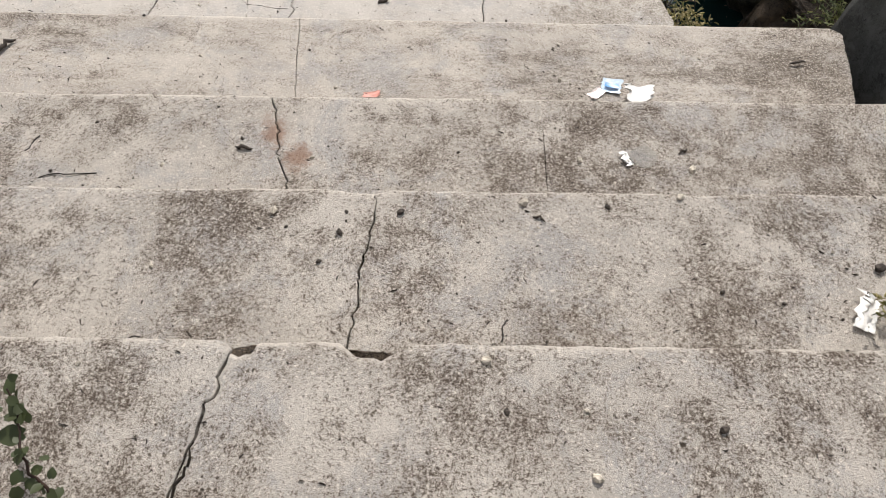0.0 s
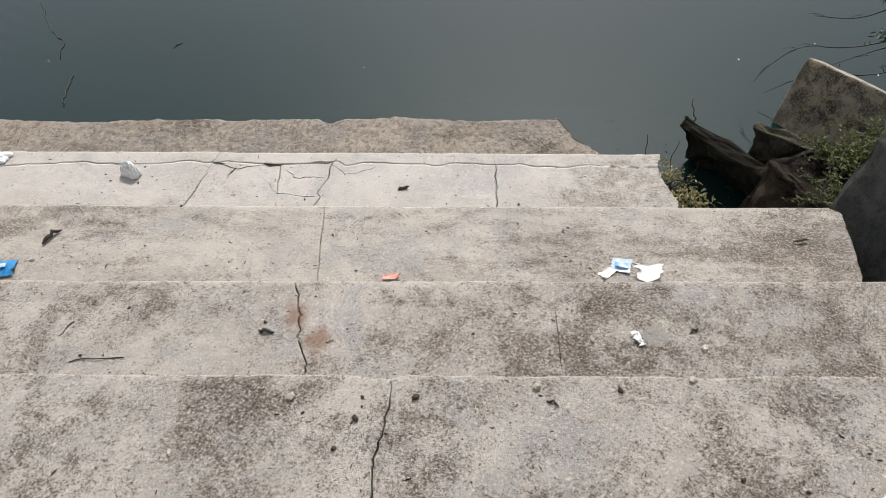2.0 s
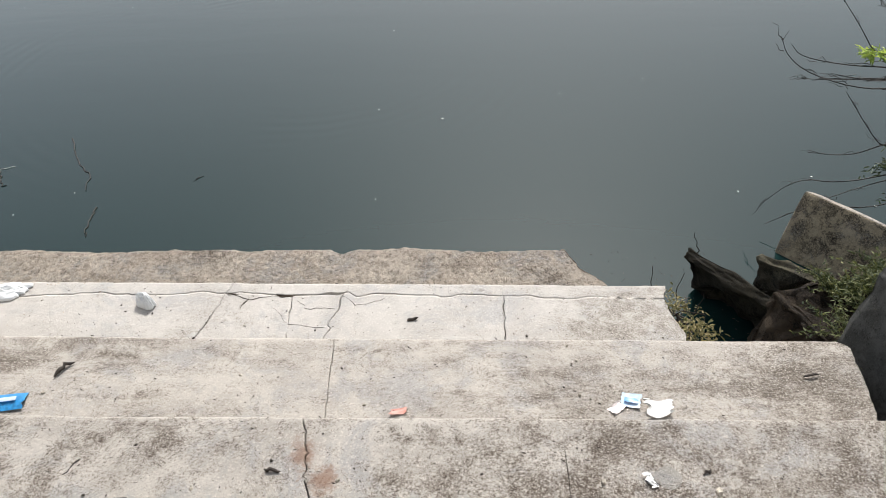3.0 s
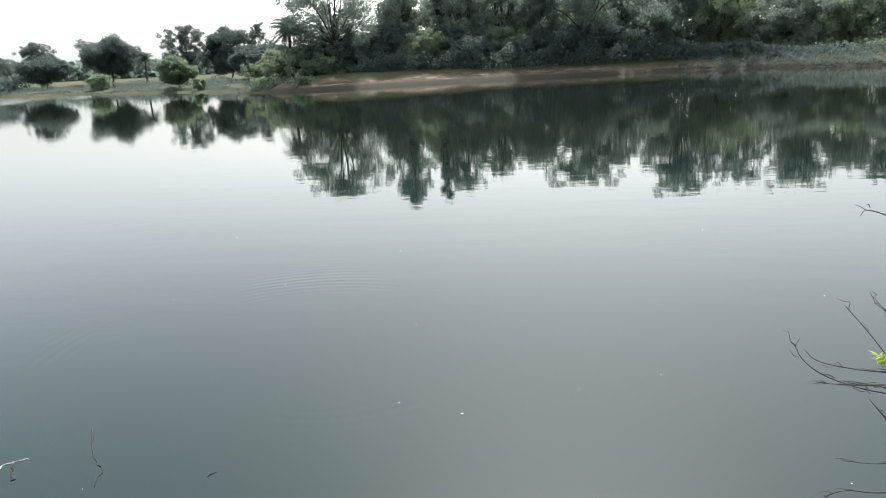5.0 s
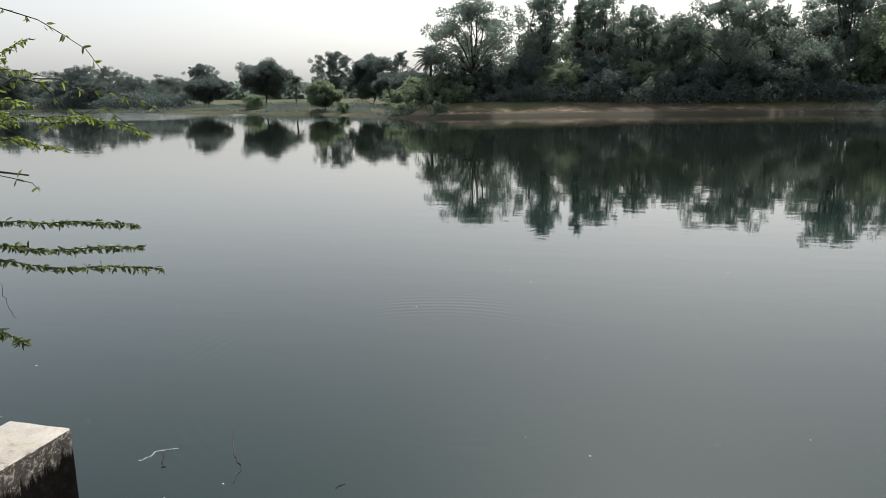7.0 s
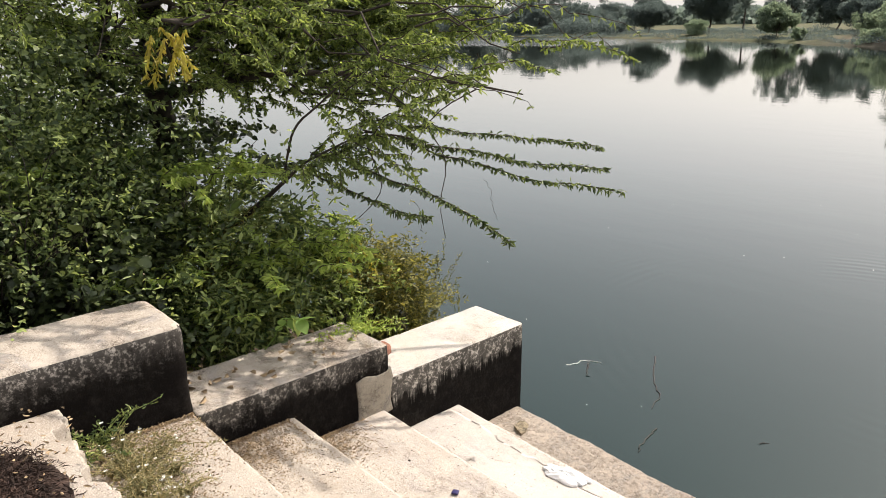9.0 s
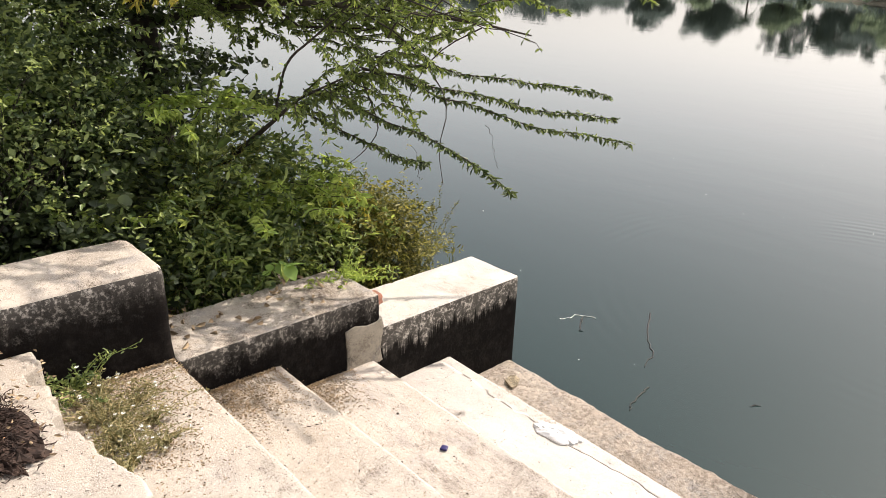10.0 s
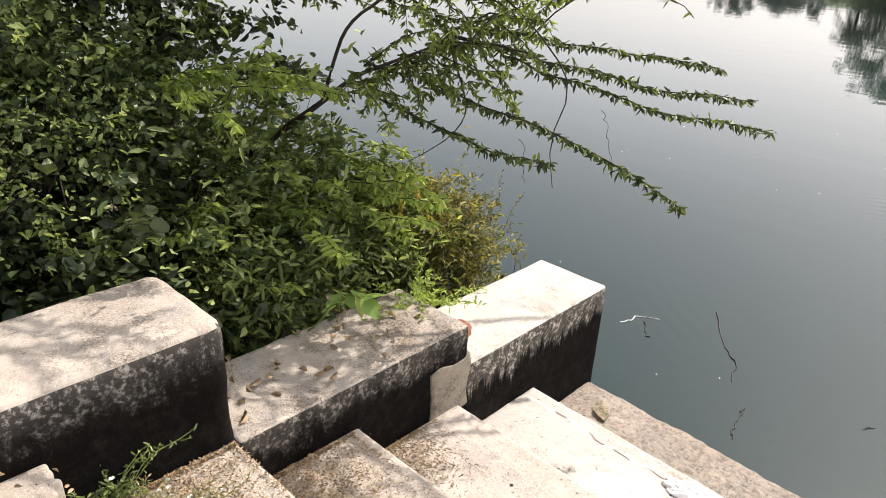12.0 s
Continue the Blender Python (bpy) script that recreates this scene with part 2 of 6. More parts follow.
def algae_wall(name, start, plaster, seed, run=0.44, soft=0.04):
    """Plaster with black algae below the edge; start: how far down it sets in, run: how far it drips."""
    n = Nodes(name, 0.97, 0.06)
    ob = n.tex.outputs["Object"]
    sep = n.add("ShaderNodeSeparateXYZ")
    n.link(ob, sep.inputs[0])
    drip = n.noise(14 + seed, 5, 0.75, vec=ob, stretch=(1, 1, 0.09))
    mott = n.noise(7, 7, 0.75, vec=ob)
    depth = n.math("MULTIPLY", sep.outputs["Z"], -1.0)
    m = n.math("ADD", depth, n.math("ADD", n.math("MULTIPLY", drip, run), n.math("MULTIPLY", mott, 0.58 - run)))
    black = n.ramp(m, start + 0.31 - soft, start + 0.31 + soft)
    speck = n.noise(60, 5, 0.8)
    soil = n.mix(n.ramp(mott, 0.45, 0.75), (0.0045, 0.0037, 0.0034), (0.018, 0.0155, 0.0135))
    gritty = n.math("ADD", n.math("MULTIPLY", speck, 0.6), n.math("MULTIPLY", n.noise(22, 5, 0.8), 0.6))
    base = n.mix(n.ramp(gritty, 0.47, 0.62), plaster, tuple(c * 0.16 for c in plaster))
    n.color(n.mix(n.math("MULTIPLY", black, 0.98), base, soil))
    n.bump(n.math("ADD", speck, mott), 0.5, 0.006)
    return n.mat


SIDE_UPPER = algae_wall("algae_plaster_upper", 0.09, (0.33, 0.305, 0.275), 0, 0.12, 0.075)
SIDE_MID = algae_wall("algae_plaster_middle", 0.06, (0.36, 0.33, 0.29), 2, 0.18, 0.065)
SIDE_LOWER = algae_wall("algae_plaster_lower", 0.12, (0.52, 0.48, 0.42), 3)
PATCH = concrete("fresh_plaster_patch", (0.30, 0.265, 0.21), (0.24, 0.21, 0.165), (0.11, 0.09, 0.07), -0.04, 0.2, 0.5)
SMEAR = concrete("grey_mortar", (0.36, 0.335, 0.30), (0.31, 0.285, 0.25), (0.20, 0.17, 0.14), -0.12, 0.2, 0.3)


def plain(name, c, rough=0.7, spread=0.25, scale=40, metal=0.0):
    n = Nodes(name, rough, 0.4)
    n.bsdf.inputs["Metallic"].default_value = metal
    n.color(n.mix(n.ramp(n.noise(scale, 5, 0.7), 0.3, 0.7), tuple(min(1, v * (1 + spread)) for v in c), tuple(v * (1 - spread) for v in c)))
    return n.mat


def leafy(name, a, b, through_fac=0.35, rough=0.55, glow=1.3, skew=1.8, tint=(1.08, 1.05, 0.7)):
    n = Nodes(name, rough, 0.35)
    geo = n.add("ShaderNodeNewGeometry")
    pick = n.math("POWER", geo.outputs["Random Per Island"], skew)
    n.color(n.mix(pick, a, b))
    # light that has passed a leaf is yellower
    n.translucent(n.mix(pick, *(tuple(min(1, v * glow * k) for v, k in zip(c, tint)) for c in (a, b))), through_fac)
    return n.mat


# far leaf colours carry the haze: lifted paler and bluer than leaves are
LEAF_HAZED = leafy("hazed_far_foliage", (0.130, 0.172, 0.148), (0.20, 0.242, 0.20), 0.5, 0.9, 1.35, 1.2, (1, 1, 1))
LEAF_HAZED_PALE = leafy("hazed_far_foliage_pale", (0.14, 0.19, 0.13), (0.23, 0.275, 0.18), 0.5, 0.9, 1.5, 1.5, (1, 1, 0.95))
LEAF_FEATHER = leafy("feathery_leaf", (0.075, 0.112, 0.032), (0.30, 0.37, 0.11), 0.5, 0.45, 1.4)
LEAF_YOUNG = leafy("young_leaf", (0.22, 0.31, 0.075), (0.44, 0.52, 0.15), 0.5, 0.45, 1.4)
LEAF_DRY = leafy("yellowed_leaf", (0.46, 0.42, 0.08), (0.38, 0.30, 0.07), 0.4)
LEAF_BUSH = leafy("bush_leaf", (0.050, 0.080, 0.030), (0.30, 0.365, 0.145), 0.38, 0.5, 1.4, 2.4)
LEAF_BROAD = leafy("broad_leaf", (0.16, 0.27, 0.06), (0.22, 0.32, 0.09), 0.4)
LEAF_WEED = leafy("weed_leaf", (0.026, 0.036, 0.015), (0.085, 0.10, 0.042), 0.2, 0.5)
LEAF_MOUND = leafy("mound_grass", (0.045, 0.062, 0.024), (0.24, 0.25, 0.11), 0.3)
# haze is in this leaf colour too; the darkest of the far greens
LEAF_HAZED_DARK = leafy("hazed_distant_foliage", (0.088, 0.118, 0.110), (0.138, 0.168, 0.152), 0.5, 0.9, 1.35, 1.2, (1, 1, 1))
LEAF_TANGLE = leafy("tangled_leaf", (0.05, 0.085, 0.028), (0.38, 0.45, 0.16), 0.42, 0.5, 1.4, 1.8)
LEAF_SHOOT = leafy("pale_shoot_leaf", (0.14, 0.20, 0.065), (0.40, 0.46, 0.18), 0.42, 0.4, 1.4)
# leaf colour darkened for the shade low in the bush; also the withered cluster
LEAF_DIM = leafy("dark_shaded_leaf", (0.034, 0.050, 0.022), (0.11, 0.14, 0.058), 0.25, 0.4)
LEAF_TIP = leafy("dark_feathery_leaf", (0.032, 0.052, 0.018), (0.16, 0.21, 0.062), 0.35, 0.45)
LEAF_OLIVE = leafy("olive_stems", (0.06, 0.07, 0.022), (0.32, 0.29, 0.075), 0.4, 0.5, 1.4)
LEAF_GRASS = leafy("weed_blades", (0.13, 0.135, 0.055), (0.42, 0.35, 0.19), 0.3, 0.6, 1.2, 1.2)
BARK = plain("dark_bark", (0.036, 0.028, 0.022), 0.9, 0.4, 25)
BARK_FAR = plain("far_bark", (0.07, 0.06, 0.05), 0.95, 0.3, 3)
STICK = plain("wet_twig", (0.022, 0.018, 0.014), 0.6, 0.3, 60)
PEBBLE = plain("pebble_stone", (0.42, 0.375, 0.31), 0.9, 0.45, 50)
PEBBLE_DARK = plain("dark_pebble", (0.05, 0.04, 0.033), 0.85, 0.4, 50)
LITTER_DARK = plain("rotten_leaves", (0.036, 0.021, 0.015), 0.9, 0.6, 30)
LITTER_DRY = plain("dry_leaves", (0.29, 0.21, 0.125), 0.8, 0.4, 30)
BAG_WHITE = plain("white_plastic", (0.78, 0.78, 0.77), 0.4, 0.08, 30)
PAPER = plain("white_paper", (0.80, 0.79, 0.76), 0.7, 0.06, 40)
BLUE = plain("blue_foil", (0.03, 0.22, 0.48), 0.3, 0.3, 60)
BLUE_WHITE = plain("pale_foil", (0.45, 0.56, 0.68), 0.35, 0.2, 60)
RED = plain("red_foil", (0.60, 0.27, 0.22), 0.45, 0.25, 60)
SILVER = plain("silver_foil", (0.45, 0.40, 0.38), 0.35, 0.3, 60, 0.7)
INK = plain("dark_blue_cap", (0.02, 0.015, 0.08), 0.4, 0.2, 60)
BRICK = plain("broken_brick", (0.33, 0.15, 0.10), 0.9, 0.35, 60)
PETAL = plain("white_petal", (0.8, 0.8, 0.74), 0.6, 0.05)


def earth():
    n = Nodes("bank_earth", 0.95, 0.15)
    sep = n.add("ShaderNodeSeparateXYZ")
    n.link(n.pos, sep.inputs[0])
    big = n.noise(0.055, 6, 0.65)
    med = n.noise(0.6, 7, 0.7)
    fine = n.noise(9, 6, 0.75)
    streaks = n.noise(0.5, 6, 0.75, stretch=(0.35, 1.0, 3.5))
    mud = n.mix(n.ramp(med, 0.40, 0.6), (0.155, 0.118, 0.088), (0.075, 0.062, 0.046))
    mud = n.mix(n.math("MULTIPLY", n.ramp(streaks, 0.55, 0.66), 0.8), mud, (0.34, 0.25, 0.18))
    # darker towards the foot of the bank
    mud = n.mix(n.ramp(n.math("ADD", sep.outputs["Z"], n.math("MULTIPLY", med, 0.5)), -0.45, -0.75), mud, (0.052, 0.048, 0.034))
    grass = n.mix(n.ramp(n.noise(0.25, 5, 0.7), 0.4, 0.62), (0.055, 0.062, 0.03), (0.12, 0.10, 0.058))
    high = n.math("ADD", sep.outputs["Z"], n.math("MULTIPLY", med, 1.2))
    green = n.math("MULTIPLY", n.ramp(n.math("ADD", high, n.math("MULTIPLY", n.math("SUBTRACT", big, 0.5), 3.0)), -0.1, 0.7), 0.92)
    left = n.ramp(sep.outputs["X"], -26.0, -44.0)
    low = n.math("MULTIPLY", left, n.ramp(high, -1.2, -0.4))
    n.color(n.mix(n.math("MAXIMUM", green, low), mud, n.mix(n.ramp(big, 0.4, 0.6), grass, (0.07, 0.078, 0.036))))
    n.bump(n.math("ADD", med, fine), 0.6, 0.05)
    return n.mat


EARTH = earth()


def pond():
    n = Nodes("pond_water", 0.015, 0.5)
    n.bsdf.inputs["IOR"].default_value = 1.345
    at = n.add("ShaderNodeSeparateXYZ")
    n.link(n.pos, at.inputs[0])
    # far water tinted browner than near, so tree reflections keep a dark neutral tone
    near = n.mix(n.noise(0.3, 4), (0.0063, 0.0197, 0.0192), (0.0080, 0.0230, 0.0224))
    far_water = n.mix(n.noise(0.05, 3), (0.010, 0.0140, 0.0105), (0.012, 0.0165, 0.0125))
    n.color(n.mix(n.ramp(n.math("ADD", at.outputs["Y"], n.math("MULTIPLY", n.noise(0.15, 3), 10.0)), 11.0, 34.0), near, far_water))
    calm = n.noise(0.9, 3, 0.5, stretch=(0.5, 1.6, 1))
    small = n.noise(6.0, 2, 0.5, stretch=(0.6, 1.5, 1))
    h = n.math("ADD", n.math("MULTIPLY", calm, 0.0026), n.math("MULTIPLY", small, 0.0005))
    # a breeze ruffles the far inlet
    sep = n.add("ShaderNodeSeparateXYZ")
    n.link(n.pos, sep.inputs[0])
    windy = n.math("MULTIPLY", n.ramp(sep.outputs["X"], -55.0, -75.0), n.ramp(n.math("ADD", sep.outputs["Y"], n.math("MULTIPLY", n.noise(0.03, 3), 16.0)), 82.0, 96.0))
    h = n.math("ADD", h, n.math("MULTIPLY", n.math("MULTIPLY", n.noise(2.2, 3, 0.6, stretch=(0.4, 1.0, 1)), windy), 0.09))
    for cx, cy, r0, spread in ((-1.8, 7.4, 2.3, 0.5), (-1.3, 7.3, 1.35, 0.25)):
        v = n.add("ShaderNodeVectorMath")
        v.operation = "DISTANCE"
        n.link(n.pos, v.inputs[0])
        v.inputs[1].default_value = (cx, cy, -1.235)
        d = v.outputs["Value"]
        off = n.math("DIVIDE", n.math("SUBTRACT", d, r0), spread)
        fall = n.math("POWER", 2.718, n.math("MULTIPLY", n.math("MULTIPLY", off, off), -1.0))
        fall = n.math("MULTIPLY", fall, n.ramp(n.noise(0.55, 2), 0.45, 0.62))
        ring = n.math("SINE", n.math("MULTIPLY", d, 46.0))
        h = n.math("ADD", h, n.math("MULTIPLY", n.math("MULTIPLY", ring, fall), 0.0005))
    n.bump(h, 1.0, 1.0)
    return n.mat


WATER = pond()

# ---- mesh helpers ----
WATER_Z = -1.235
rng = np.random.default_rng(7)


def mesh_of(name, verts, faces, mats, smooth=False, index=None):
    me = bpy.data.meshes.new(name)
    verts = np.asarray(verts, dtype=np.float32).reshape(-1, 3)
    if isinstance(faces, np.ndarray):
        k = faces.shape[1]
        me.vertices.add(len(verts))
        me.vertices.foreach_set("co", verts.ravel())
        me.loops.add(faces.size)
        me.loops.foreach_set("vertex_index", faces.astype(np.int32).ravel())
        me.polygons.add(len(faces))
        me.polygons.foreach_set("loop_start", np.arange(0, faces.size, k, dtype=np.int32))
        me.update(calc_edges=True)
    else:
        me.from_pydata([tuple(v) for v in verts.tolist()], [], [tuple(f) for f in faces])
    for m in mats if isinstance(mats, (list, tuple)) else [mats]:
        me.materials.append(m)
    if index is not None:
        me.polygons.foreach_set("material_index", np.asarray(index, dtype=np.int32))
    if smooth:
        me.polygons.foreach_set("use_smooth", np.ones(len(me.polygons), dtype=bool))
    me.validate()
    me.update()
    return me


def part(name, me, parent=None, label=""):
    ob = new(name, me)
    if parent is not None:
        ob.parent = parent
    return tagged(ob, label)


def thing(name, at, label, category, group="", kind=""):
    ob = new(name)
    ob.location = at
    ob.empty_display_size = 0.1
    return tagged(ob, label, category, group, kind)


def n1(a, seed=0.0):
    """Smooth noise along a line, about -1 to 1."""
    return np.array([noise.noise((float(v), seed, 3.7 * seed)) for v in np.ravel(a)]).reshape(np.shape(a))


def tube(points, radii, sides=6):
    """A tapered tube along points."""
    p = np.asarray(points, dtype=float)
    r = np.broadcast_to(np.asarray(radii, dtype=float), (len(p),))
    d = np.gradient(p, axis=0)
    d /= np.linalg.norm(d, axis=1, keepdims=True) + 1e-9
    ref = np.where(np.abs(d[:, 2:3]) > 0.9, np.array([[1.0, 0, 0]]), np.array([[0, 0, 1.0]]))
    u = np.cross(d, ref)
    u /= np.linalg.norm(u, axis=1, keepdims=True) + 1e-9
    w = np.cross(d, u)
    a = np.arange(sides) * 2 * np.pi / sides
    v = p[:, None] + r[:, None, None] * (np.cos(a)[None, :, None] * u[:, None] + np.sin(a)[None, :, None] * w[:, None])
    i = np.arange(len(p) - 1)[:, None] * sides
    j = np.arange(sides)[None]
    k = (np.arange(sides) + 1)[None] % sides
    f = np.stack([i + j, i + k, i + sides + k, i + sides + j], axis=-1).reshape(-1, 4)
    return v.reshape(-1, 3), f


def smooth_path(points, radii, turns=2):
    """Rounds the corners of a path by cutting them."""
    p = np.hstack([np.asarray(points, dtype=float), np.asarray(radii, dtype=float)[:, None]])
    for _ in range(turns):
        q = np.empty((2 * len(p) - 2, 4))
        q[0::2], q[1::2] = 0.75 * p[:-1] + 0.25 * p[1:], 0.25 * p[:-1] + 0.75 * p[1:]
        p = np.concatenate([p[:1], q, p[-1:]])
    return p[:, :3], p[:, 3]


def join(pieces):
    vs, fs, n = [], [], 0
    for v, f in pieces:
        vs.append(np.asarray(v).reshape(-1, 3))
        fs.append(f + n)
        n += len(vs[-1])
    return np.concatenate(vs), np.concatenate(fs)


def unit(a):
    return a / (np.linalg.norm(a, axis=-1, keepdims=True) + 1e-9)


def leaves(base, axis, length, width, fold=0.15, up=None):
    """One pointed, slightly folded leaf at each base, along axis."""
    n = len(base)
    axis = unit(axis)
    side = unit(np.cross(axis, rng.normal(size=(n, 3)) if up is None else up + 0.25 * rng.normal(size=(n, 3))))
    nor = np.cross(side, axis)
    length = np.broadcast_to(length, (n,))[:, None]
    width = np.broadcast_to(width, (n,))[:, None]
    lift = nor * width * fold
    low, high = base + axis * length * 0.28 + lift, base + axis * length * 0.66 + lift
    tip = base + axis * length - nor * length * 0.12
    v = np.stack([base, low + side * width * 0.46, high + side * width * 0.42, tip, high - side * width * 0.42, low - side * width * 0.46], axis=1)
    k = np.arange(n)[:, None] * 6
    return v.reshape(-1, 3), np.concatenate([k + np.array([[0, 1, 2, 3]]), k + np.array([[0, 3, 4, 5]])])


def jagged(a, seed, size=0.008, gap=0.022):
    """A broken line: straight pieces between random kinks."""
    r = np.random.default_rng(int(seed * 10) + 7)
    knots = np.cumsum(gap * r.lognormal(0, 0.6, 400))
    off = r.normal(size=400) * size
    return np.interp(a, knots, off - off.mean())


# ---- ground and water ----
SHORE = np.array([(-400, 120), (-200, 152), (-150, 160), (-122, 148), (-90, 130), (-68, 119), (-52, 110), (-38, 97), (-30, 88), (-25, 86), (-17, 88),
                  (-8, 92), (2, 94), (12, 95), (22, 96), (31, 92), (38, 82), (48, 74), (62, 66)], dtype=float)
NEAR = np.array([(72, 40), (40, 12), (16, 7), (5, 5.2), (2.9, 4.6), (2.3, 3.2), (1.8, 1.0), (-3.45, 1.0), (-3.6, 3.0), (-3.8, 4.0), (-5.2, 4.1), (-8, 3.8), (-20, 4), (-60, 2), (-200, -20), (-400, -30)], dtype=float)
POLY = np.concatenate([SHORE, NEAR])


def shore_distance(x, y):
    """Metres from the waterline, positive on land."""
    p = np.stack([x, y], axis=-1)
    best = np.full(x.shape, 1e9)
    inside = np.zeros(x.shape, dtype=bool)
    for a, b in zip(POLY, np.roll(POLY, -1, axis=0)):
        ab = b - a
        s = np.clip(((p - a) @ ab) / (ab @ ab), 0, 1)
        best = np.minimum(best, np.linalg.norm(p - (a + s[..., None] * ab), axis=-1))
        cross = ((a[1] > y) != (b[1] > y)) & (x < (b[0] - a[0]) * (y - a[1]) / (b[1] - a[1] + 1e-12) + a[0])
        inside ^= cross
    return np.where(inside, -best, best)


def land(x, y):
    d = shore_distance(x, y)
    rough = np.array([noise.fractal((u * 0.22, v * 0.22, 0.0), 1.0, 2.0, 4) for u, v in zip(x.ravel(), y.ravel())]).reshape(x.shape)
    left = np.clip((-x - 22) / 20, 0, 1)
    rise = 1.75 * (1 - left) + 0.85 * left
    run = 6.5 * (1 - left) + 9.0 * left
    near = np.clip((20 - y) / 10, 0, 1)
    rise = rise * (1 - near) + 1.35 * near
    run = run * (1 - near) + 2.6 * near
    up = rise * np.clip(d / run, 0, 1) ** 0.8 + np.clip((d - 20) / 160, 0, 3) * 0.8
    z = WATER_Z + np.where(d > 0, up + 0.10 * rough * np.clip(d / 2, 0, 1), np.clip(d * 0.5, -1.6, 0))
    pit = (x > -3.4) & (x < 1.75) & (y > 0.3) & (y < 4.0)
    return np.where(pit, np.minimum(z, -1.7), z)


def build_ground():
    far = 170 * 1.35 ** np.arange(1, 11)
    gx = np.concatenate([-far[::-1], np.arange(-170, -8, 2.0), np.arange(-8, 6, 0.2), np.arange(6, 62, 1.6), 62 * 1.4 ** np.arange(0, 13)])
    gy = np.concatenate([-8 * 1.6 ** np.arange(13, 0, -1), np.arange(-8, 8, 0.2), np.arange(8, 50, 3.0), np.arange(50, 162, 1.3), 162 * 1.25 ** np.arange(0, 15)])
    x, y = np.meshgrid(gx, gy)
    z = land(x, y)
    nx, ny = len(gx), len(gy)
    i = (np.arange(ny - 1)[:, None] * nx + np.arange(nx - 1)[None]).ravel()
    f = np.stack([i, i + 1, i + nx + 1, i + nx], axis=-1)
    me = mesh_of("ground", np.stack([x, y, z], axis=-1), f, EARTH, smooth=True)
    tagged(part("ground", me), "brown earth bank with dry grass round the pond", "ground", kind="structure")
    v = [(-420, -40, WATER_Z), (70, -40, WATER_Z), (70, 190, WATER_Z), (-420, 190, WATER_Z)]
    tagged(part("water", mesh_of("water", v, np.array([[0, 1, 2, 3]]), WATER)), "calm grey-green pond water with faint ripples", "water", kind="structure")


build_ground()

# ---- steps ----
WALL_X = -3.012
LIP_Y = (1.527, 2.0, 2.503, 3.065, 3.637, 4.18)
LIP_Z = ((0.0, 0.0), (-0.23, -0.215), (-0.455, -0.467), (-0.634, -0.694), (-0.822, -0.903), (-1.05, -1.104))


def step(number, back, right, mat, cross=(), along=None, chips=(), wear=0.004, label="", rough=0.0015):
    """A solid step. cross: cracks front to back (x at front, x at back, width, start, end); along: one crack along the step; chips: broken places of the lip."""
    lip, (za, zb) = LIP_Y[number], LIP_Z[number]
    xr = max(r for _, r in right)
    xs = list(np.arange(WALL_X + 0.002, xr, 0.015)) + [xr]
    for x0, x1, w, s0, s1 in cross:
        c = (x0 + x1) / 2
        xs = [x for x in xs if abs(x - c) > 1.6 * w] + [c + k * w for k in (-1.5, -0.55, 0, 0.55, 1.5)]
    xs = np.array(sorted(xs))
    ys = list(np.arange(back, lip - 0.03, 0.007))
    if along:
        yc, w = along[0], along[1]
        ys = [y for y in ys if abs(y - yc) > 1.6 * w] + [yc + k * w for k in (-1.5, -0.55, 0, 0.55, 1.5)]
    ys = np.array(sorted(ys) + [lip - 0.028, lip - 0.016, lip - 0.006, lip, lip + 0.001, lip + 0.002])
    drop = np.zeros(len(ys))
    drop[-6:] = (0.0, 0.001, 0.005, 0.016, 0.12, 0.45)
    X, Y = np.meshgrid(xs, ys)
    frac = np.clip((X - WALL_X) / 4.6, 0, 1)
    Z = za + (zb - za) * frac
    Z += rough * 2.2 * np.array([noise.fractal((a * 3, b * 3, number), 1.0, 2.0, 5) for a, b in zip(X.ravel(), Y.ravel())]).reshape(X.shape)
    Z += rough * np.array([noise.noise((a * 23, b * 23, number)) for a, b in zip(X.ravel(), Y.ravel())]).reshape(X.shape)
    X0, Y0 = X.copy(), Y.copy()
    v = (Y0 - back) / (lip - back)
    for q, (x0, x1, w, s0, s1) in enumerate(cross):
        c = (x0 + x1) / 2
        path = x1 + (x0 - x1) * v + min(1, (w / 0.006) ** 1.5) * (0.006 * n1(Y0 * 5, 4.1 * q + number) + jagged(Y0, 4 * q + number, 0.004, 0.05) + jagged(Y0, 9 * q + number + 3, 0.0042, 0.012))
        X += (path - c) * np.exp(-((X0 - c) / 0.11) ** 2)
        on = np.clip((v - s0) / 0.08, 0, 1) * np.clip((s1 - v) / 0.08, 0, 1)
        wide = 0.65 + 0.5 * n1(Y0 * 12, 7.7 * q)
        X += np.where(np.abs(X0 - c) < 1.0 * w, (X0 - c) * (wide * on - 1), 0)
        Z -= np.where(np.abs(X0 - c) < 0.2 * w, 0.13 * on, 0) + np.where(np.abs(X0 - c) < 0.7 * w, 0.0015 * on, 0)
    if along:
        yc, w, xa, xb = along
        path = 0.020 * n1(X0 * 1.7, 1.4) + jagged(X0 + 4, 2, 0.007, 0.10) + jagged(X0 + 4, 5, 0.005, 0.03)
        on = np.clip((X0 - xa) / 0.15, 0, 1) * np.clip((xb - X0) / 0.3, 0, 1)
        near = np.exp(-((Y0 - yc) / 0.05) ** 2)
        Y += path * near
        wide = np.clip(0.5 + 0.7 * n1(X0 * 5, 9.2) + 2.6 * np.exp(-((X0 + 0.55) / 0.12) ** 2) * np.clip(n1(X0 * 14, 2.2) + 0.3, 0, 1), 0.2, 2.2)
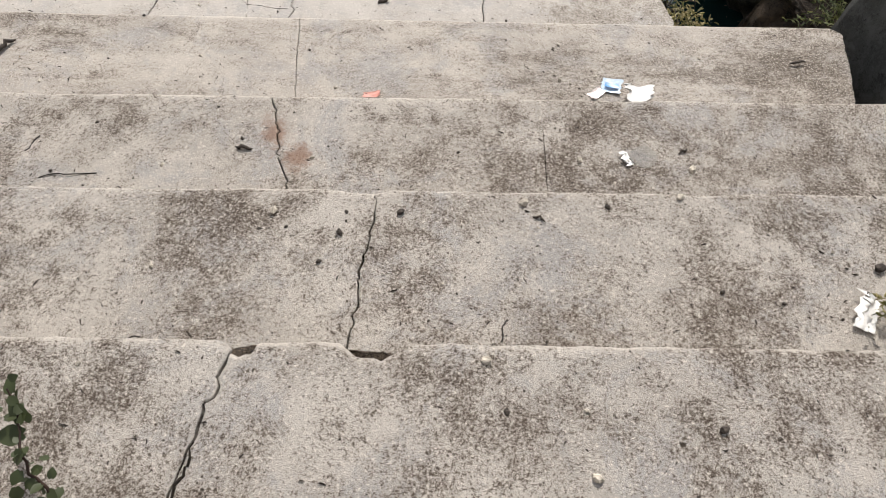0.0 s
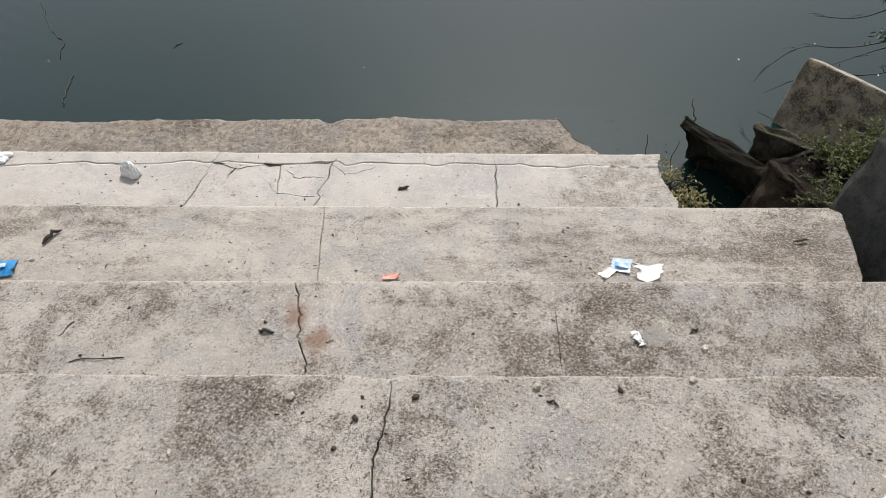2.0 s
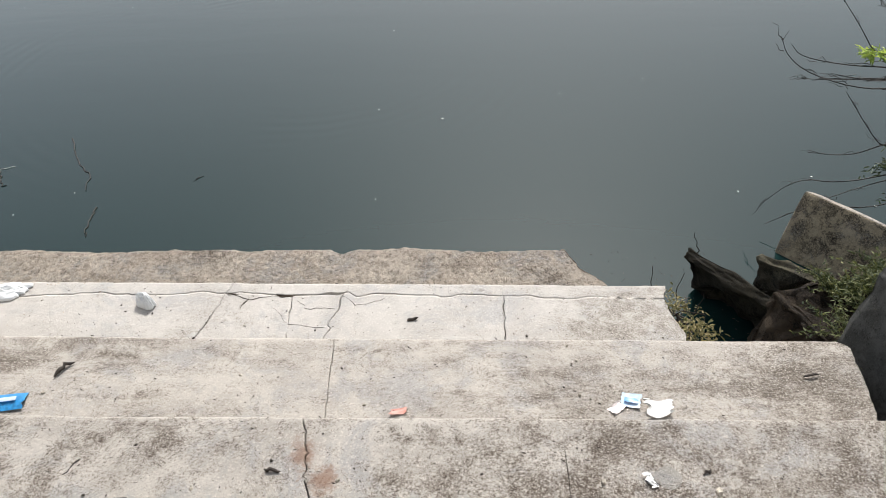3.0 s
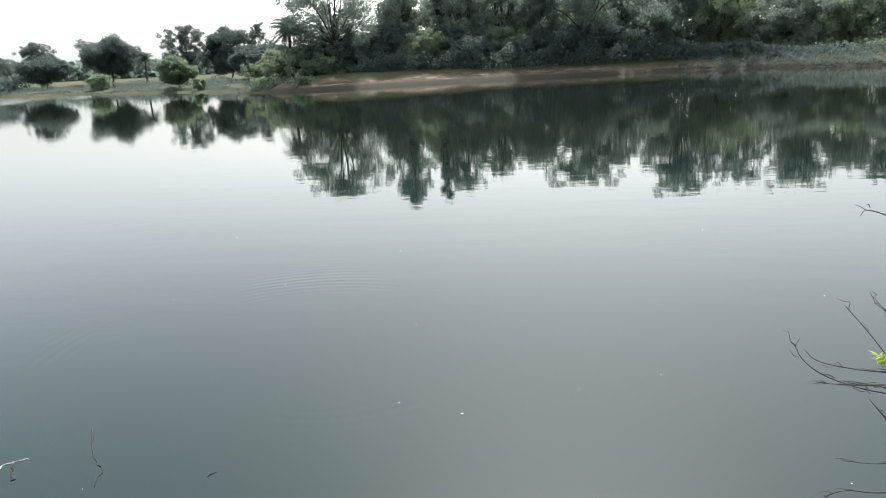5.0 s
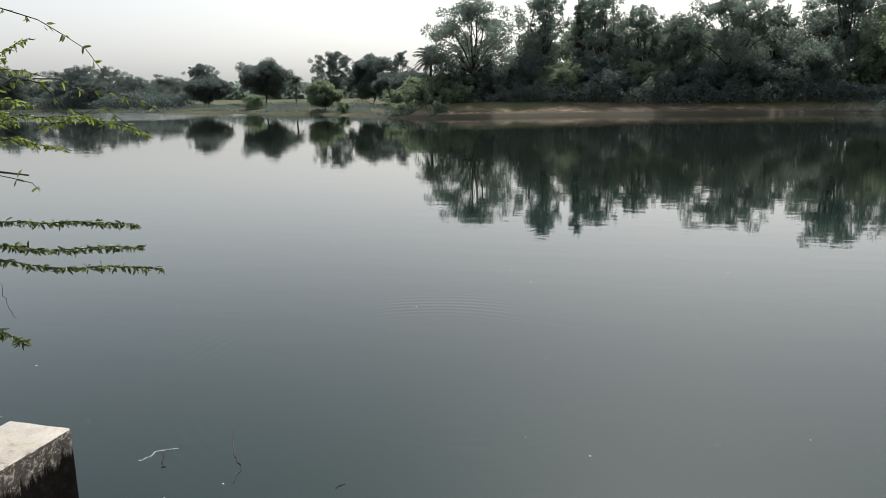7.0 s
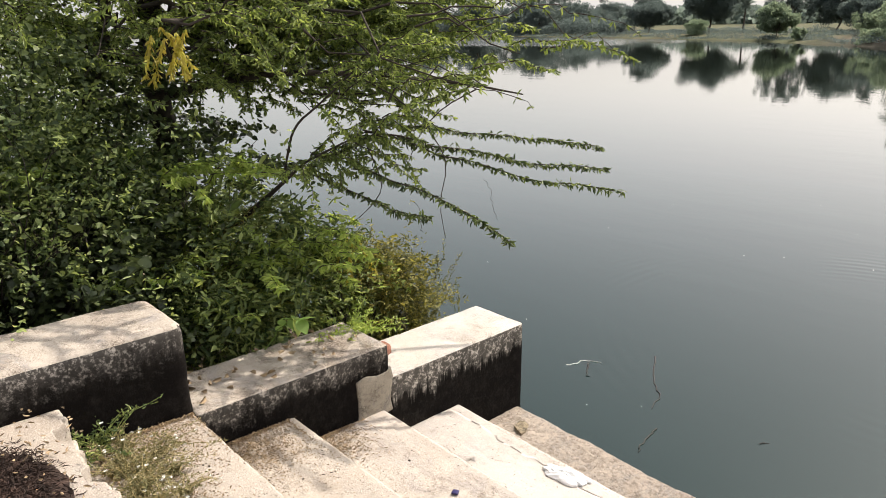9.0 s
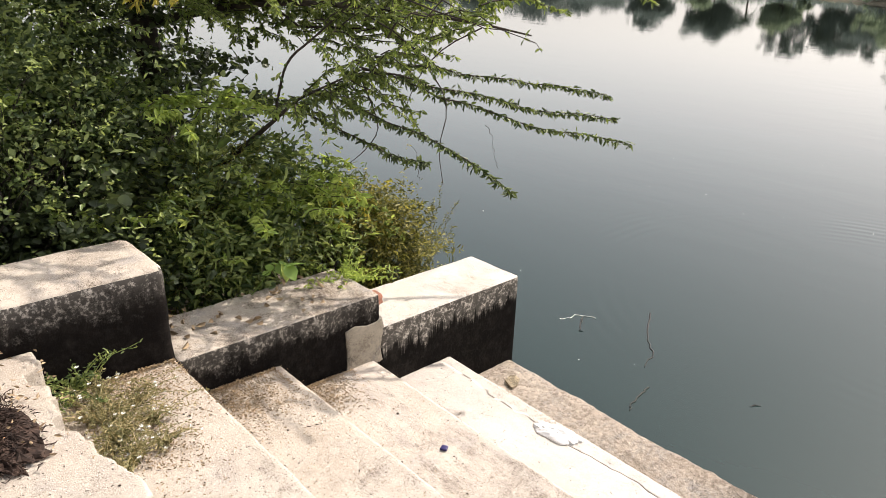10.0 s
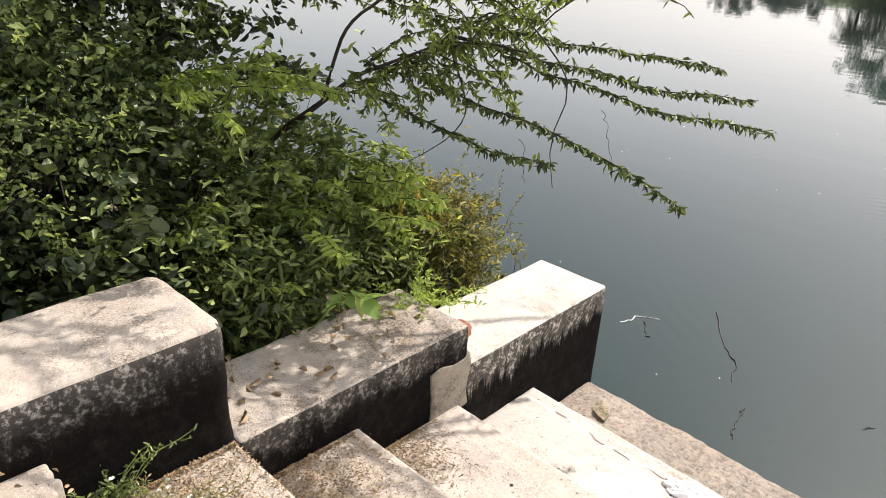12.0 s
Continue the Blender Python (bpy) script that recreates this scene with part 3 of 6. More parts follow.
        Y += np.where(np.abs(Y0 - yc) < 1.0 * w, (Y0 - yc) * (wide * on - 1), 0)
        Z -= np.where(np.abs(Y0 - yc) < 0.2 * w, 0.07 * on, 0)
    edge = np.clip(1 - (lip - Y0) / 0.12, 0, 1)
    bite = wear * (n1(xs * 6, number + 0.3) + 0.6 * n1(xs * 27, number + 0.7) + 0.5 * n1(xs * 70, number + 0.9))
    for cx, cw, cd in chips:
        bite -= cd * np.clip(1 - np.abs((xs - cx) / cw) ** 2.5, 0, 1) * (1 + 0.35 * n1(xs * 45, cx))
    Y += bite[None] * edge
    limit = np.interp(Y0, [y for y, _ in right], [r for _, r in right]) + 0.012 * n1(Y0 * 14, number) + 0.006 * n1(Y0 * 50, number)
    X = np.where(X0 > limit - 0.2, np.minimum(X, limit), X)
    Z -= drop[:, None]
    ny, nx = X.shape
    verts = np.stack([X, Y, Z], axis=-1).reshape(-1, 3)
    i = (np.arange(ny - 1)[:, None] * nx + np.arange(nx - 1)[None]).ravel()
    faces = np.stack([i, i + 1, i + nx + 1, i + nx], axis=-1)
    # side and back skirts
    for idx in (np.arange(ny) * nx, (np.arange(ny) * nx + nx - 1)[::-1], np.arange(nx)[::-1]):
        low = verts[idx].copy()
        low[:, 2] = min(za, zb) - 0.46
        k = len(verts)
        verts = np.concatenate([verts, low])
        m = np.arange(len(idx) - 1)
        faces = np.concatenate([faces, np.stack([idx[m], idx[m + 1], k + m + 1, k + m], axis=-1)])
    ob = part("step_%d" % (number + 1), mesh_of("step", verts, faces, mat, smooth=False))
    nor = np.empty(len(ob.data.polygons) * 3, dtype=np.float32)
    ob.data.polygons.foreach_get("normal", nor)
    ob.data.polygons.foreach_set("use_smooth", nor.reshape(-1, 3)[:, 2] > 0.8)
    return tagged(ob, label, "step", kind="structure")


def build_steps():
    wide = ((0, 2.0), (5, 2.0))
    step(0, 0.94, wide, TREAD, [(-0.205, -0.33, 0.0066, 0.2, 1.01)], None,
         [(-0.244, 0.040, 0.030), (0.035, 0.06, 0.030), (-2.6, 0.55, 0.085), (-2.45, 0.06, 0.05), (-2.8, 0.07, 0.05)], 0.005,
         "weathered grey concrete step with a crack and a chipped lip")
    step(1, 1.40, wide, TREAD, [(-0.005, -0.06, 0.0052, 0.15, 1.01)], None, [(-0.06, 0.06, 0.012), (0.75, 0.12, 0.006)], 0.004,
         "stained grey concrete step with a long crack")
    step(2, 1.95, wide, TREAD, [(-0.375, -0.24, 0.0055, 0.2, 1.01), (0.42, 0.43, 0.0025, 0.35, 0.8)], None, [], 0.003, "stained concrete step with rust mark and crack")
    step(3, 2.45, ((2.45, 1.50), (2.7, 1.52), (3.02, 1.56), (3.075, 1.50)), TREAD_LOW, [(-0.40, -0.35, 0.003, 0.1, 1.01)], None, [], 0.002,
         "beige concrete step with a hairline joint")
    step(4, 3.02, ((3.02, 1.02), (3.3, 1.05), (3.5, 1.0), (3.65, 1.03)), TREAD_WHITE,
         [(0.27, 0.29, 0.006, 0.3, 0.86), (-0.45, -0.54, 0.006, 0.2, 0.86), (-1.0, -1.12, 0.005, 0.15, 0.86), (-0.72, -0.64, 0.004, 0.5, 0.86)], (3.545, 0.0085, -2.1, 0.75), [], 0.003,
         "lime-washed concrete step cracked along its edge")
    step(5, 3.60, ((3.6, 0.84), (3.89, 0.80), (4.0, 0.70), (4.17, 0.62), (4.19, 0.60)), TREAD_RAW, (), None, [(-1.9, 0.15, 0.02), (-0.6, 0.05, 0.03)], 0.010,
         "rough brown concrete step at the waterline", 0.007)
    # upper landing behind the viewer
    v = [(-3.05, -6, 0.22), (2.0, -6, 0.22), (2.0, 0.98, 0.22), (-3.05, 0.98, 0.22), (-3.05, -6, -0.4), (2.0, -6, -0.4), (2.0, 0.98, -0.4), (-3.05, 0.98, -0.4)]
    f = [(0, 1, 2, 3), (7, 6, 5, 4), (0, 4, 5, 1), (1, 5, 6, 2), (2, 6, 7, 3), (3, 7, 4, 0)]
    tagged(part("landing", mesh_of("landing", v, f, TREAD)), "weathered concrete landing above the steps", "landing", kind="structure")


build_steps()


# ---- parapet ----
def block(size, bevel=0.02, cuts=0.06, rough=0.004, seed=0, taper=0.0):
    """A worn block with rounded edges, its top at z 0, from x -size to 0."""
    sx, sy, sz = size
    bm = bmesh.new()
    bmesh.ops.create_cube(bm, size=1.0)
    for v in bm.verts:
        v.co = Vector(((v.co.x - 0.5) * sx, (v.co.y + 0.5) * sy, (v.co.z - 0.5) * sz))
    bmesh.ops.bevel(bm, geom=bm.edges[:], offset=bevel, segments=3, affect="EDGES", profile=0.5)
    for axis, length in enumerate((sx, sy, sz)):
        for k in range(1, int(length / cuts)):
            at = [-sx, 0, -sz][axis] + length * k / int(length / cuts)
            no = [0, 0, 0]
            no[axis] = 1
            co = [0, 0, 0]
            co[axis] = at
            bmesh.ops.bisect_plane(bm, geom=bm.verts[:] + bm.edges[:] + bm.faces[:], plane_co=co, plane_no=no)
    bm.normal_update()
    for v in bm.verts:
        q = v.co * 5 + Vector((seed * 9.1, 0, 0))
        v.co += v.normal * rough * (noise.noise(q) + 0.6 * noise.noise(q * 4.3))
    return bm


def finish(bm, mats, name, smooth=True, top=None):
    me = bpy.data.meshes.new(name)
    bm.normal_update()
    for f in bm.faces:
        f.smooth = smooth
        if top is not None:
            f.material_index = 1 if f.normal.z > top else 0
    bm.to_mesh(me)
    bm.free()
    for m in mats:
        me.materials.append(m)
    return me


def build_parapet():
    specs = ((-3.2, 2.01, 0.212, 1.1, SIDE_UPPER, "thick concrete parapet with blackened side and dusty top"),
             (2.012, 3.105, -0.247, 1.0, SIDE_MID, "lower concrete parapet with algae-black side and leaf litter"),
             (3.108, 4.215, -0.452, 1.1, SIDE_LOWER, "white-topped concrete parapet end with black streaks"))
    for k, (y0, y1, top, deep, side, text) in enumerate(specs):
        bm = block((0.44, y1 - y0, deep), (0.05, 0.014, 0.014)[k], 0.07, (0.006, 0.005, 0.003)[k], k)
        ob = tagged(part("parapet_wall", finish(bm, [side, WALL_TOP_WHITE if k == 2 else WALL_TOP], "parapet_wall", top=0.6)), text, "wall", kind="structure")
        ob.location = (WALL_X, y0, top)
    # newer plaster where the two lower pieces meet
    bm = block((0.02, 0.23, 0.25), 0.004, 0.025, 0.002, 8)
    for v in bm.verts:
        v.co.y += 0.018 * noise.noise(v.co * 8) + 0.010 * noise.noise(v.co * 30)
        v.co.z += 0.018 * noise.noise(v.co * 10 + Vector((5, 0, 0))) + 0.010 * noise.noise(v.co * 33)
    ob = part("plaster_patch", finish(bm, [PATCH], "plaster_patch"))
    ob.location = (WALL_X + 0.0045, 2.885, -0.40)
    tagged(ob, "plain beige mortar patch on the parapet side", "mortar", kind="structure")


build_parapet()


# ---- far trees ----
def far_tree(name, x, y, top, width, seed, airy=0.0, shape=0.55, mat=None, label="", trunk=0.3, lobes=13, category="tree", wide=1.0, dome=False):
    """A tree on the far bank: tapered trunk, limbs and a crown of leaf clumps. top: height of its crown's top; airy: 0 dense to 1 open."""
    r = np.random.default_rng(seed)
    z0 = float(land(np.array([x]), np.array([y]))[0]) - 0.1
    H, W = top - z0, width * wide
    lobes = int(lobes * (1.5 if wide > 1 else 1.1))
    ob = thing(name, (x, y, z0), label, category, "trees on the far bank")
    lean = r.normal(size=2) * 0.03 * H
    fork = np.array([lean[0], lean[1], H * trunk])
    wood = [tube([(0, 0, 0), fork * (0.5, 0.5, 0.5) + (0.1, 0, 0), fork], [0.022 * H, 0.017 * H, 0.014 * H], 7)]
    low = H * trunk * (0.68 if wide > 1.2 else 0.55)
    base, axis, size = [], [], []
    for k in range(lobes):
        # boughs: clumps of leaves round the end of each limb
        s = (k + r.uniform(0.1, 0.9)) / lobes
        up = low + (H - low) * (0.10 + 0.86 * s)
        full = math.sin(math.pi * min(1.0, 0.16 + 0.80 * s)) ** 0.7
        a = 2.4 * k + r.uniform(-0.6, 0.6)
        out = W / 2 * full * r.uniform(0.2, 0.95)
        rad = W * r.uniform(0.13, 0.22) * (1 - 0.12 * airy) * (0.75 + 0.25 * full)
        c = np.array([math.cos(a) * out + lean[0], math.sin(a) * out + lean[1], min(up, H - rad * 0.8)])
        if dome:
            d = unit(r.normal(size=3))
            rad = W * r.uniform(0.13, 0.20)
            c = np.array([0, 0, (H + low) / 2]) + d * (W / 2 - rad * 0.9, W / 2 - rad * 0.9, (H - low) / 2 - rad * 0.8) * (0.72 + 0.30 * r.uniform() ** 0.5)
        mid = (fork + c) / 2 + r.normal(size=3) * 0.03 * H
        wood.append(tube([fork * 0.85, mid, c], [0.010 * H, 0.006 * H, 0.002 * H], 5))
        for m in range(9):
            cc = c + unit(r.normal(size=3)) * rad * (1.1, 1.1, 0.8) * r.uniform(0.3, 1.05 if dome else 1.5)
            sub = rad * r.uniform(0.20, 0.62 if dome else 0.52)
            n = int(105 * (sub / 0.7) ** 1.7 * (1 - 0.62 * airy)) + 24
            d = unit(r.normal(size=(n, 3)))
            rr = sub * (0.25 + 0.9 * r.uniform(size=(n, 1)) ** 0.7)
            base.append(cc + d * rr * (1, 1, 0.75))
            axis.append(d + r.normal(size=(n, 3)) * 0.9)
            size.append(np.full(n, 0.17 + 0.03 * min(sub, 2.2)) * r.uniform(0.5, 1.4, n))
    part("trunk", mesh_of("trunk", *join(wood), BARK_FAR, smooth=True), ob)
    size = np.concatenate(size)
    v, f = leaves(np.concatenate(base), np.concatenate(axis), size * 1.25, size * 0.85, 0.2)
    tagged(part("crown", mesh_of("crown", v, f, mat or LEAF_HAZED), ob), kind="stuff")
    return ob


def palm(x, y, top, spread, seed, label):
    r = np.random.default_rng(seed)
    z0 = float(land(np.array([x]), np.array([y]))[0]) - 0.1
    H = top - z0
    ob = thing("palm_tree", (x, y, z0), label, "palm", "trees on the far bank")
    hub = np.array([0.15, 0, H - spread * 0.42])
    part("trunk", mesh_of("trunk", *tube([(0, 0, 0), hub * (0.3, 1, 0.5), hub], [0.24, 0.18, 0.16], 8), BARK_FAR, smooth=True), ob)
    fr = []
    for k in range(46):
        a, e = r.uniform(0, 2 * np.pi), r.uniform(-0.6, 1.45)
        L = spread * 0.5 * r.uniform(0.85, 1.1)
        s = np.linspace(0, 1, 9)[:, None]
        out = np.array([math.cos(a) * math.cos(e), math.sin(a) * math.cos(e), math.sin(e)])
        p = hub + out * L * s - np.array([0, 0, 1.0]) * (0.34 * L) * s ** 2.4
        fr.append(tube(p, np.linspace(0.03, 0.01, 9), 4))
        q = np.repeat(p[1:], 3, axis=0) + r.normal(size=(24, 3)) * 0.03
        d = np.repeat(np.gradient(p, axis=0)[1:], 3, axis=0)
        sd = unit(np.cross(d, (0, 0, 1.0)))
        for sign in (-1, 1):
            fr.append(leaves(q, unit(d) * 0.7 + sign * sd + (0, 0, -0.35), L * 0.26, 0.07, 0.1))
    tagged(part("crown", mesh_of("crown", *join(fr), LEAF_HAZED), ob), kind="stuff")


def build_far_trees():
    tall = "tall dark-green tree on the earth bank"
    open_tree = "tall open-crowned tree with pale limbs showing"
    # x, y, crown top, width, openness
    front = ((-20.9, 98, 13.8, 10.0, 0.75), (-12.7, 108, 16.8, 6.9, 0.4), (-8.2, 111, 17.8, 3.2, 0.6), (-5.1, 110, 15.4, 6.9, 0.4), (0.8, 108, 13.1, 6.2, 0.5),
             (5.6, 106, 11.5, 6.1, 0.3), (11.9, 104, 14.1, 8.8, 0.3), (18.2, 110, 12.5, 4.6, 0.5), (24.1, 116, 12.7, 6.2, 0.9))
    for k, (x, y, top, w, airy) in enumerate(front):
        far_tree("tree", x, y, top, w, 100 + k, airy, 0.4, None, open_tree if airy > 0.55 else tall, 0.34, 16 + (k % 3) * 3, wide=1.25)
    back = ((28.5, 112, 17.8, 9.5, 0.25), (38.6, 115, 17.1, 8.2, 0.8), (45.4, 114, 17.0, 9.1, 0.35), (52.8, 112, 15.1, 8.0, 0.4), (59.9, 116, 17.3, 7.7, 0.3),
            (63.5, 110, 15.7, 7.5, 0.3), (68, 106, 14.9, 8.5, 0.3), (76, 100, 15, 9, 0.3))
    for k, (x, y, top, w, airy) in enumerate(back):
        far_tree("tree", x, y, top, w, 140 + k, airy, 0.4, None, open_tree if airy > 0.55 else tall, 0.36, 19, wide=1.25)
    fill = ((-16.0, 117, 10.5, 8.0), (-9.5, 119, 12.4, 7.5), (-3.0, 118, 11.6, 7.5), (3.0, 118, 10.6, 8.0), (9.0, 118, 10.4, 8.0), (15.5, 119, 10.8, 8.0), (21.5, 121, 10.2, 8.0), (33.5, 119, 12.6, 8.5), (48.5, 121, 13.0, 9.0))
    for k, (x, y, top, w) in enumerate(fill):
        # the paler leaf colour stands for sunlit growth in the gaps
        far_tree("tree", x, y, top, w, 330 + k, 0.25, 0.4, LEAF_HAZED_PALE if k % 3 else None, "green tree filling the wood behind the bank", 0.2, 20, wide=1.1)
    low = ((22.6, 104, 7.6, 9.3), (30.3, 105, 9.8, 10.3), (38.3, 101, 8.0, 9.9), (44.5, 98, 7.2, 8.3), (50.3, 96, 8.0, 9.4), (58, 92, 7.5, 9))
    for k, (x, y, top, w) in enumerate(low):
        far_tree("tree", x, y, top, w, 170 + k, 0.1, 0.2, LEAF_HAZED_PALE if k % 2 else None, "broad low tree with dense dark crown", 0.3, 20)
    under = ((-23.9, 99, 5.7, 7.1), (-19.1, 101, 6.8, 9.0), (-15.0, 103, 7.6, 8.3), (-10.1, 102, 6.2, 9.1), (-5.8, 104, 7.3, 7.4), (-2.2, 103, 5.2, 10.1), (1.8, 104, 6.3, 8.3),
             (5.8, 103, 5.3, 9.2), (10.5, 103, 6.0, 9.2), (15.4, 104, 6.7, 8.3), (19.6, 105, 5.8, 7.5))
    for k, (x, y, top, w) in enumerate(under):
        # the darker leaf colour stands for shade below the tall trees
        far_tree("tree", x, y, top * 0.86, w, 200 + k, 0.0, 0.1, LEAF_HAZED_PALE if k in (3, 6) else LEAF_HAZED_DARK, "small dense tree in the undergrowth", 0.12, 18)
    left = ((-108.5, 168, 10.2, 10.5, 0.3), (-95.8, 150, 7.2, 10.0, 0), (-85.4, 158, 10.6, 12.9, 0), (-61.0, 141, 10.8, 8.5, 0.25), (-49.6, 112, 4.4, 6.0, 0), (-53.9, 146, 10.4, 10.7, 0.1), (-48.4, 148, 10.6, 5.5, 0.6),
            (-42.3, 125, 5.8, 6.7, 0.1), (-34.7, 112, 5.6, 7.0, 0.1))
    for k, (x, y, top, w, airy) in enumerate(left):
        far_tree("tree", x, y, top, w, 230 + k, airy, 0.2, LEAF_HAZED_PALE if k == 4 else LEAF_HAZED_DARK, "round dark tree in the low meadow", 0.30 if k < 3 else 0.22, 34 if airy < 0.2 else 20, dome=airy < 0.2)
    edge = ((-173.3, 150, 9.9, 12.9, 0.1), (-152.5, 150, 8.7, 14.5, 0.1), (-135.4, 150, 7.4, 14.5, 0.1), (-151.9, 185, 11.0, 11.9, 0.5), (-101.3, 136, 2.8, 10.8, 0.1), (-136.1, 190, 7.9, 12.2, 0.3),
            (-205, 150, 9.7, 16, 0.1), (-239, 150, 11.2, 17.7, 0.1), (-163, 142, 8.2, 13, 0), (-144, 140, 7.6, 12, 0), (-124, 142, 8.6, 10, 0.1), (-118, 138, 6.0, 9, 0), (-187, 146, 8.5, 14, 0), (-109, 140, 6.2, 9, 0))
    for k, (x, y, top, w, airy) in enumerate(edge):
        far_tree("tree", x * 1.2, y * 1.2, top * 1.2, w * 1.2, 260 + k, airy, 0.2, LEAF_HAZED_DARK, "dark tree standing behind the low shore", 0.2, 18)
    shrubs = ((-33.6, 104, 2.5, 5.6), (-29.4, 100, 4.2, 7.1), (-25.1, 96, 4.3, 6.8), (-22.7, 95, 2.6, 5.1), (-71.6, 128, 2.0, 5.1), (-43.3, 105, 0.6, 2.1), (-29.1, 92, 0.2, 4.9), (-24.1, 90, 0.2, 4.4),
              (38, 96, 1.2, 5), (45, 92, 1.4, 6), (33, 98, 1.0, 4))
    for k, (x, y, top, w) in enumerate(shrubs):
        far_tree("shrub", x, y, top, w, 290 + k, 0.1, 0.1, LEAF_HAZED_PALE, "pale green shrub on the low bank", 0.1, 12, "shrub")
    palm(-26.8, 96, 8.4, 5.2, 5, "date palm with drooping fronds on the bank")
    palm(-73.4, 150, 6.6, 4.4, 6, "small palm in the far meadow")
    # dark scrub along the top of the bank
    r = np.random.default_rng(45)
    n = 42000
    x = r.uniform(-25, 62, n)
    y0 = np.interp(x, [-25, -8, 12, 22, 31, 38, 48, 62], [97, 99.5, 101, 102, 100, 92, 84, 76])
    tall_x = 2.3 + 1.5 * n1(x * 0.35, 2.5) + 0.8 * n1(x * 1.3, 4.5)
    b = np.stack([x, y0 + r.normal(size=n) * 1.3, r.uniform(0, 1, n) * np.clip(tall_x * np.interp(x, [26, 36], [1, 0.45]), 0.5, 5) + 0.1], axis=-1)
    pale_spot = (n1(x * 0.5, 7.5) + 0.5 * n1(x * 2.1, 8.5) + 0.12 * r.normal(size=n)) > 0.12 + np.clip((x - 20) / 10, 0, 2)
    for sel, mat in ((~pale_spot, LEAF_HAZED_DARK), (pale_spot, LEAF_HAZED)):
        me = mesh_of("scrub", *leaves(b[sel], r.normal(size=(sel.sum(), 3)), 0.27, 0.19, 0.2), mat)
        tagged(part("scrub", me), "tangled scrub along the top of the bank", "scrub", kind="stuff")
    # thicket behind the trunks; its shaded and sunlit patches are two leaf colours
    n = 26000
    x = r.uniform(-24, 80, n)
    y0 = np.interp(x, [-24, 0, 22, 40, 60, 80], [108, 113, 113, 108, 101, 96])
    b = np.stack([x, y0 + r.normal(size=n) * 2.0, r.uniform(0, 1, n) * np.clip(4.6 + 1.6 * n1(x * 0.3, 3.1) + 1.2 * n1(x * 1.1, 5.3), 2, 8) + 0.2], axis=-1)
    sunlit_tone = (n1(x * 0.45, 6.7) + 0.2 * r.normal(size=n)) > 0.12
    for sel, mat in ((~sunlit_tone, LEAF_HAZED), (sunlit_tone, LEAF_HAZED_PALE)):
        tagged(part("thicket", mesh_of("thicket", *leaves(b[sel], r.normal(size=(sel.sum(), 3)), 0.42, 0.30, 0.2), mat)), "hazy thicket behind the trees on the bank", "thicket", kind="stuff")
    # low growth down to the water at the end of the bare bank
    n = 15000
    x = r.uniform(20, 66, n)
    shore = np.interp(x, [12, 22, 31, 38, 48, 62], [95, 96, 92, 82, 74, 66])
    up = r.uniform(size=n) ** 1.2
    thick = np.clip((x - 20) / 8, 0.15, 1)
    b = np.stack([x, shore + 0.4 + up * 7, WATER_Z + 0.1 + up * 1.6 + r.uniform(size=n) * 1.1 * thick * (0.6 + n1(x * 0.7, 3.3))], axis=-1)
    keep = r.uniform(size=n) < thick
    me = mesh_of("scrub", *leaves(b[keep], r.normal(size=(keep.sum(), 3)), 0.22, 0.14, 0.2), LEAF_HAZED_DARK)
    tagged(part("scrub", me), "low scrub and grass reaching the waterline", "scrub", kind="stuff")
    # hedges and rough growth on the low meadow
    n = 34000
    x = r.uniform(-190, -27, n)
    shore = np.interp(x, [-200, -150, -122, -90, -68, -52, -38, -30], [152, 160, 148, 130, 119, 110, 97, 88])
    row = np.array([2.0, 9.0, 20.0, 34.0])[r.integers(0, 4, n)]
    y = shore + row + r.normal(size=n) * 0.8 + 3 * n1(x * 0.06, 6.5)
    hz = land(x, y) + r.uniform(size=n) * np.clip(0.5 + 1.3 * n1(x * 0.22 + row, 9.5), 0.12, 2.0)
    me = mesh_of("hedge", *leaves(np.stack([x, y, hz], axis=-1), r.normal(size=(n, 3)), 0.22, 0.15, 0.2), LEAF_HAZED_DARK)
    tagged(part("hedge", me), "low rough hedges across the far meadow", "hedge", kind="stuff")
    # dark thicket behind the inlet
    n = 24000
    x = r.uniform(-250, -98, n)
    y = np.interp(x, [-230, -200, -150, -122, -90], [152, 157, 165, 153, 136]) + np.abs(r.normal(size=n)) * 5
    high = np.clip(3.0 + 2.2 * n1(x * 0.09, 5.5) + 1.2 * n1(x * 0.4, 6.1), 0.8, 6)
    b = np.stack([x, y, -0.6 + r.uniform(size=n) * high], axis=-1)
    me = mesh_of("thicket", *leaves(b, r.normal(size=(n, 3)), 0.48, 0.34, 0.2), LEAF_HAZED_DARK)
    tagged(part("thicket", me), "dark thicket along the far inlet", "thicket", kind="stuff")
    # woods behind everything, their haze put into the leaf colour
    r = np.random.default_rng(44)
    n = 16000
    a = r.uniform(-0.98, 0.62, n)
    dist = 420 + r.normal(size=n) * 14
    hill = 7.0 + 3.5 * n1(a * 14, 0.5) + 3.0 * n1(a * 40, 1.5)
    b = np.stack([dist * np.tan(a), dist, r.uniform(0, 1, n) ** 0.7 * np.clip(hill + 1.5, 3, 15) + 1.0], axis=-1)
    me = mesh_of("woods", *leaves(b, r.normal(size=(n, 3)), 4.2, 3.2, 0.2), LEAF_HAZED)
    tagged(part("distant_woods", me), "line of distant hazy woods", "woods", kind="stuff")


build_far_trees()


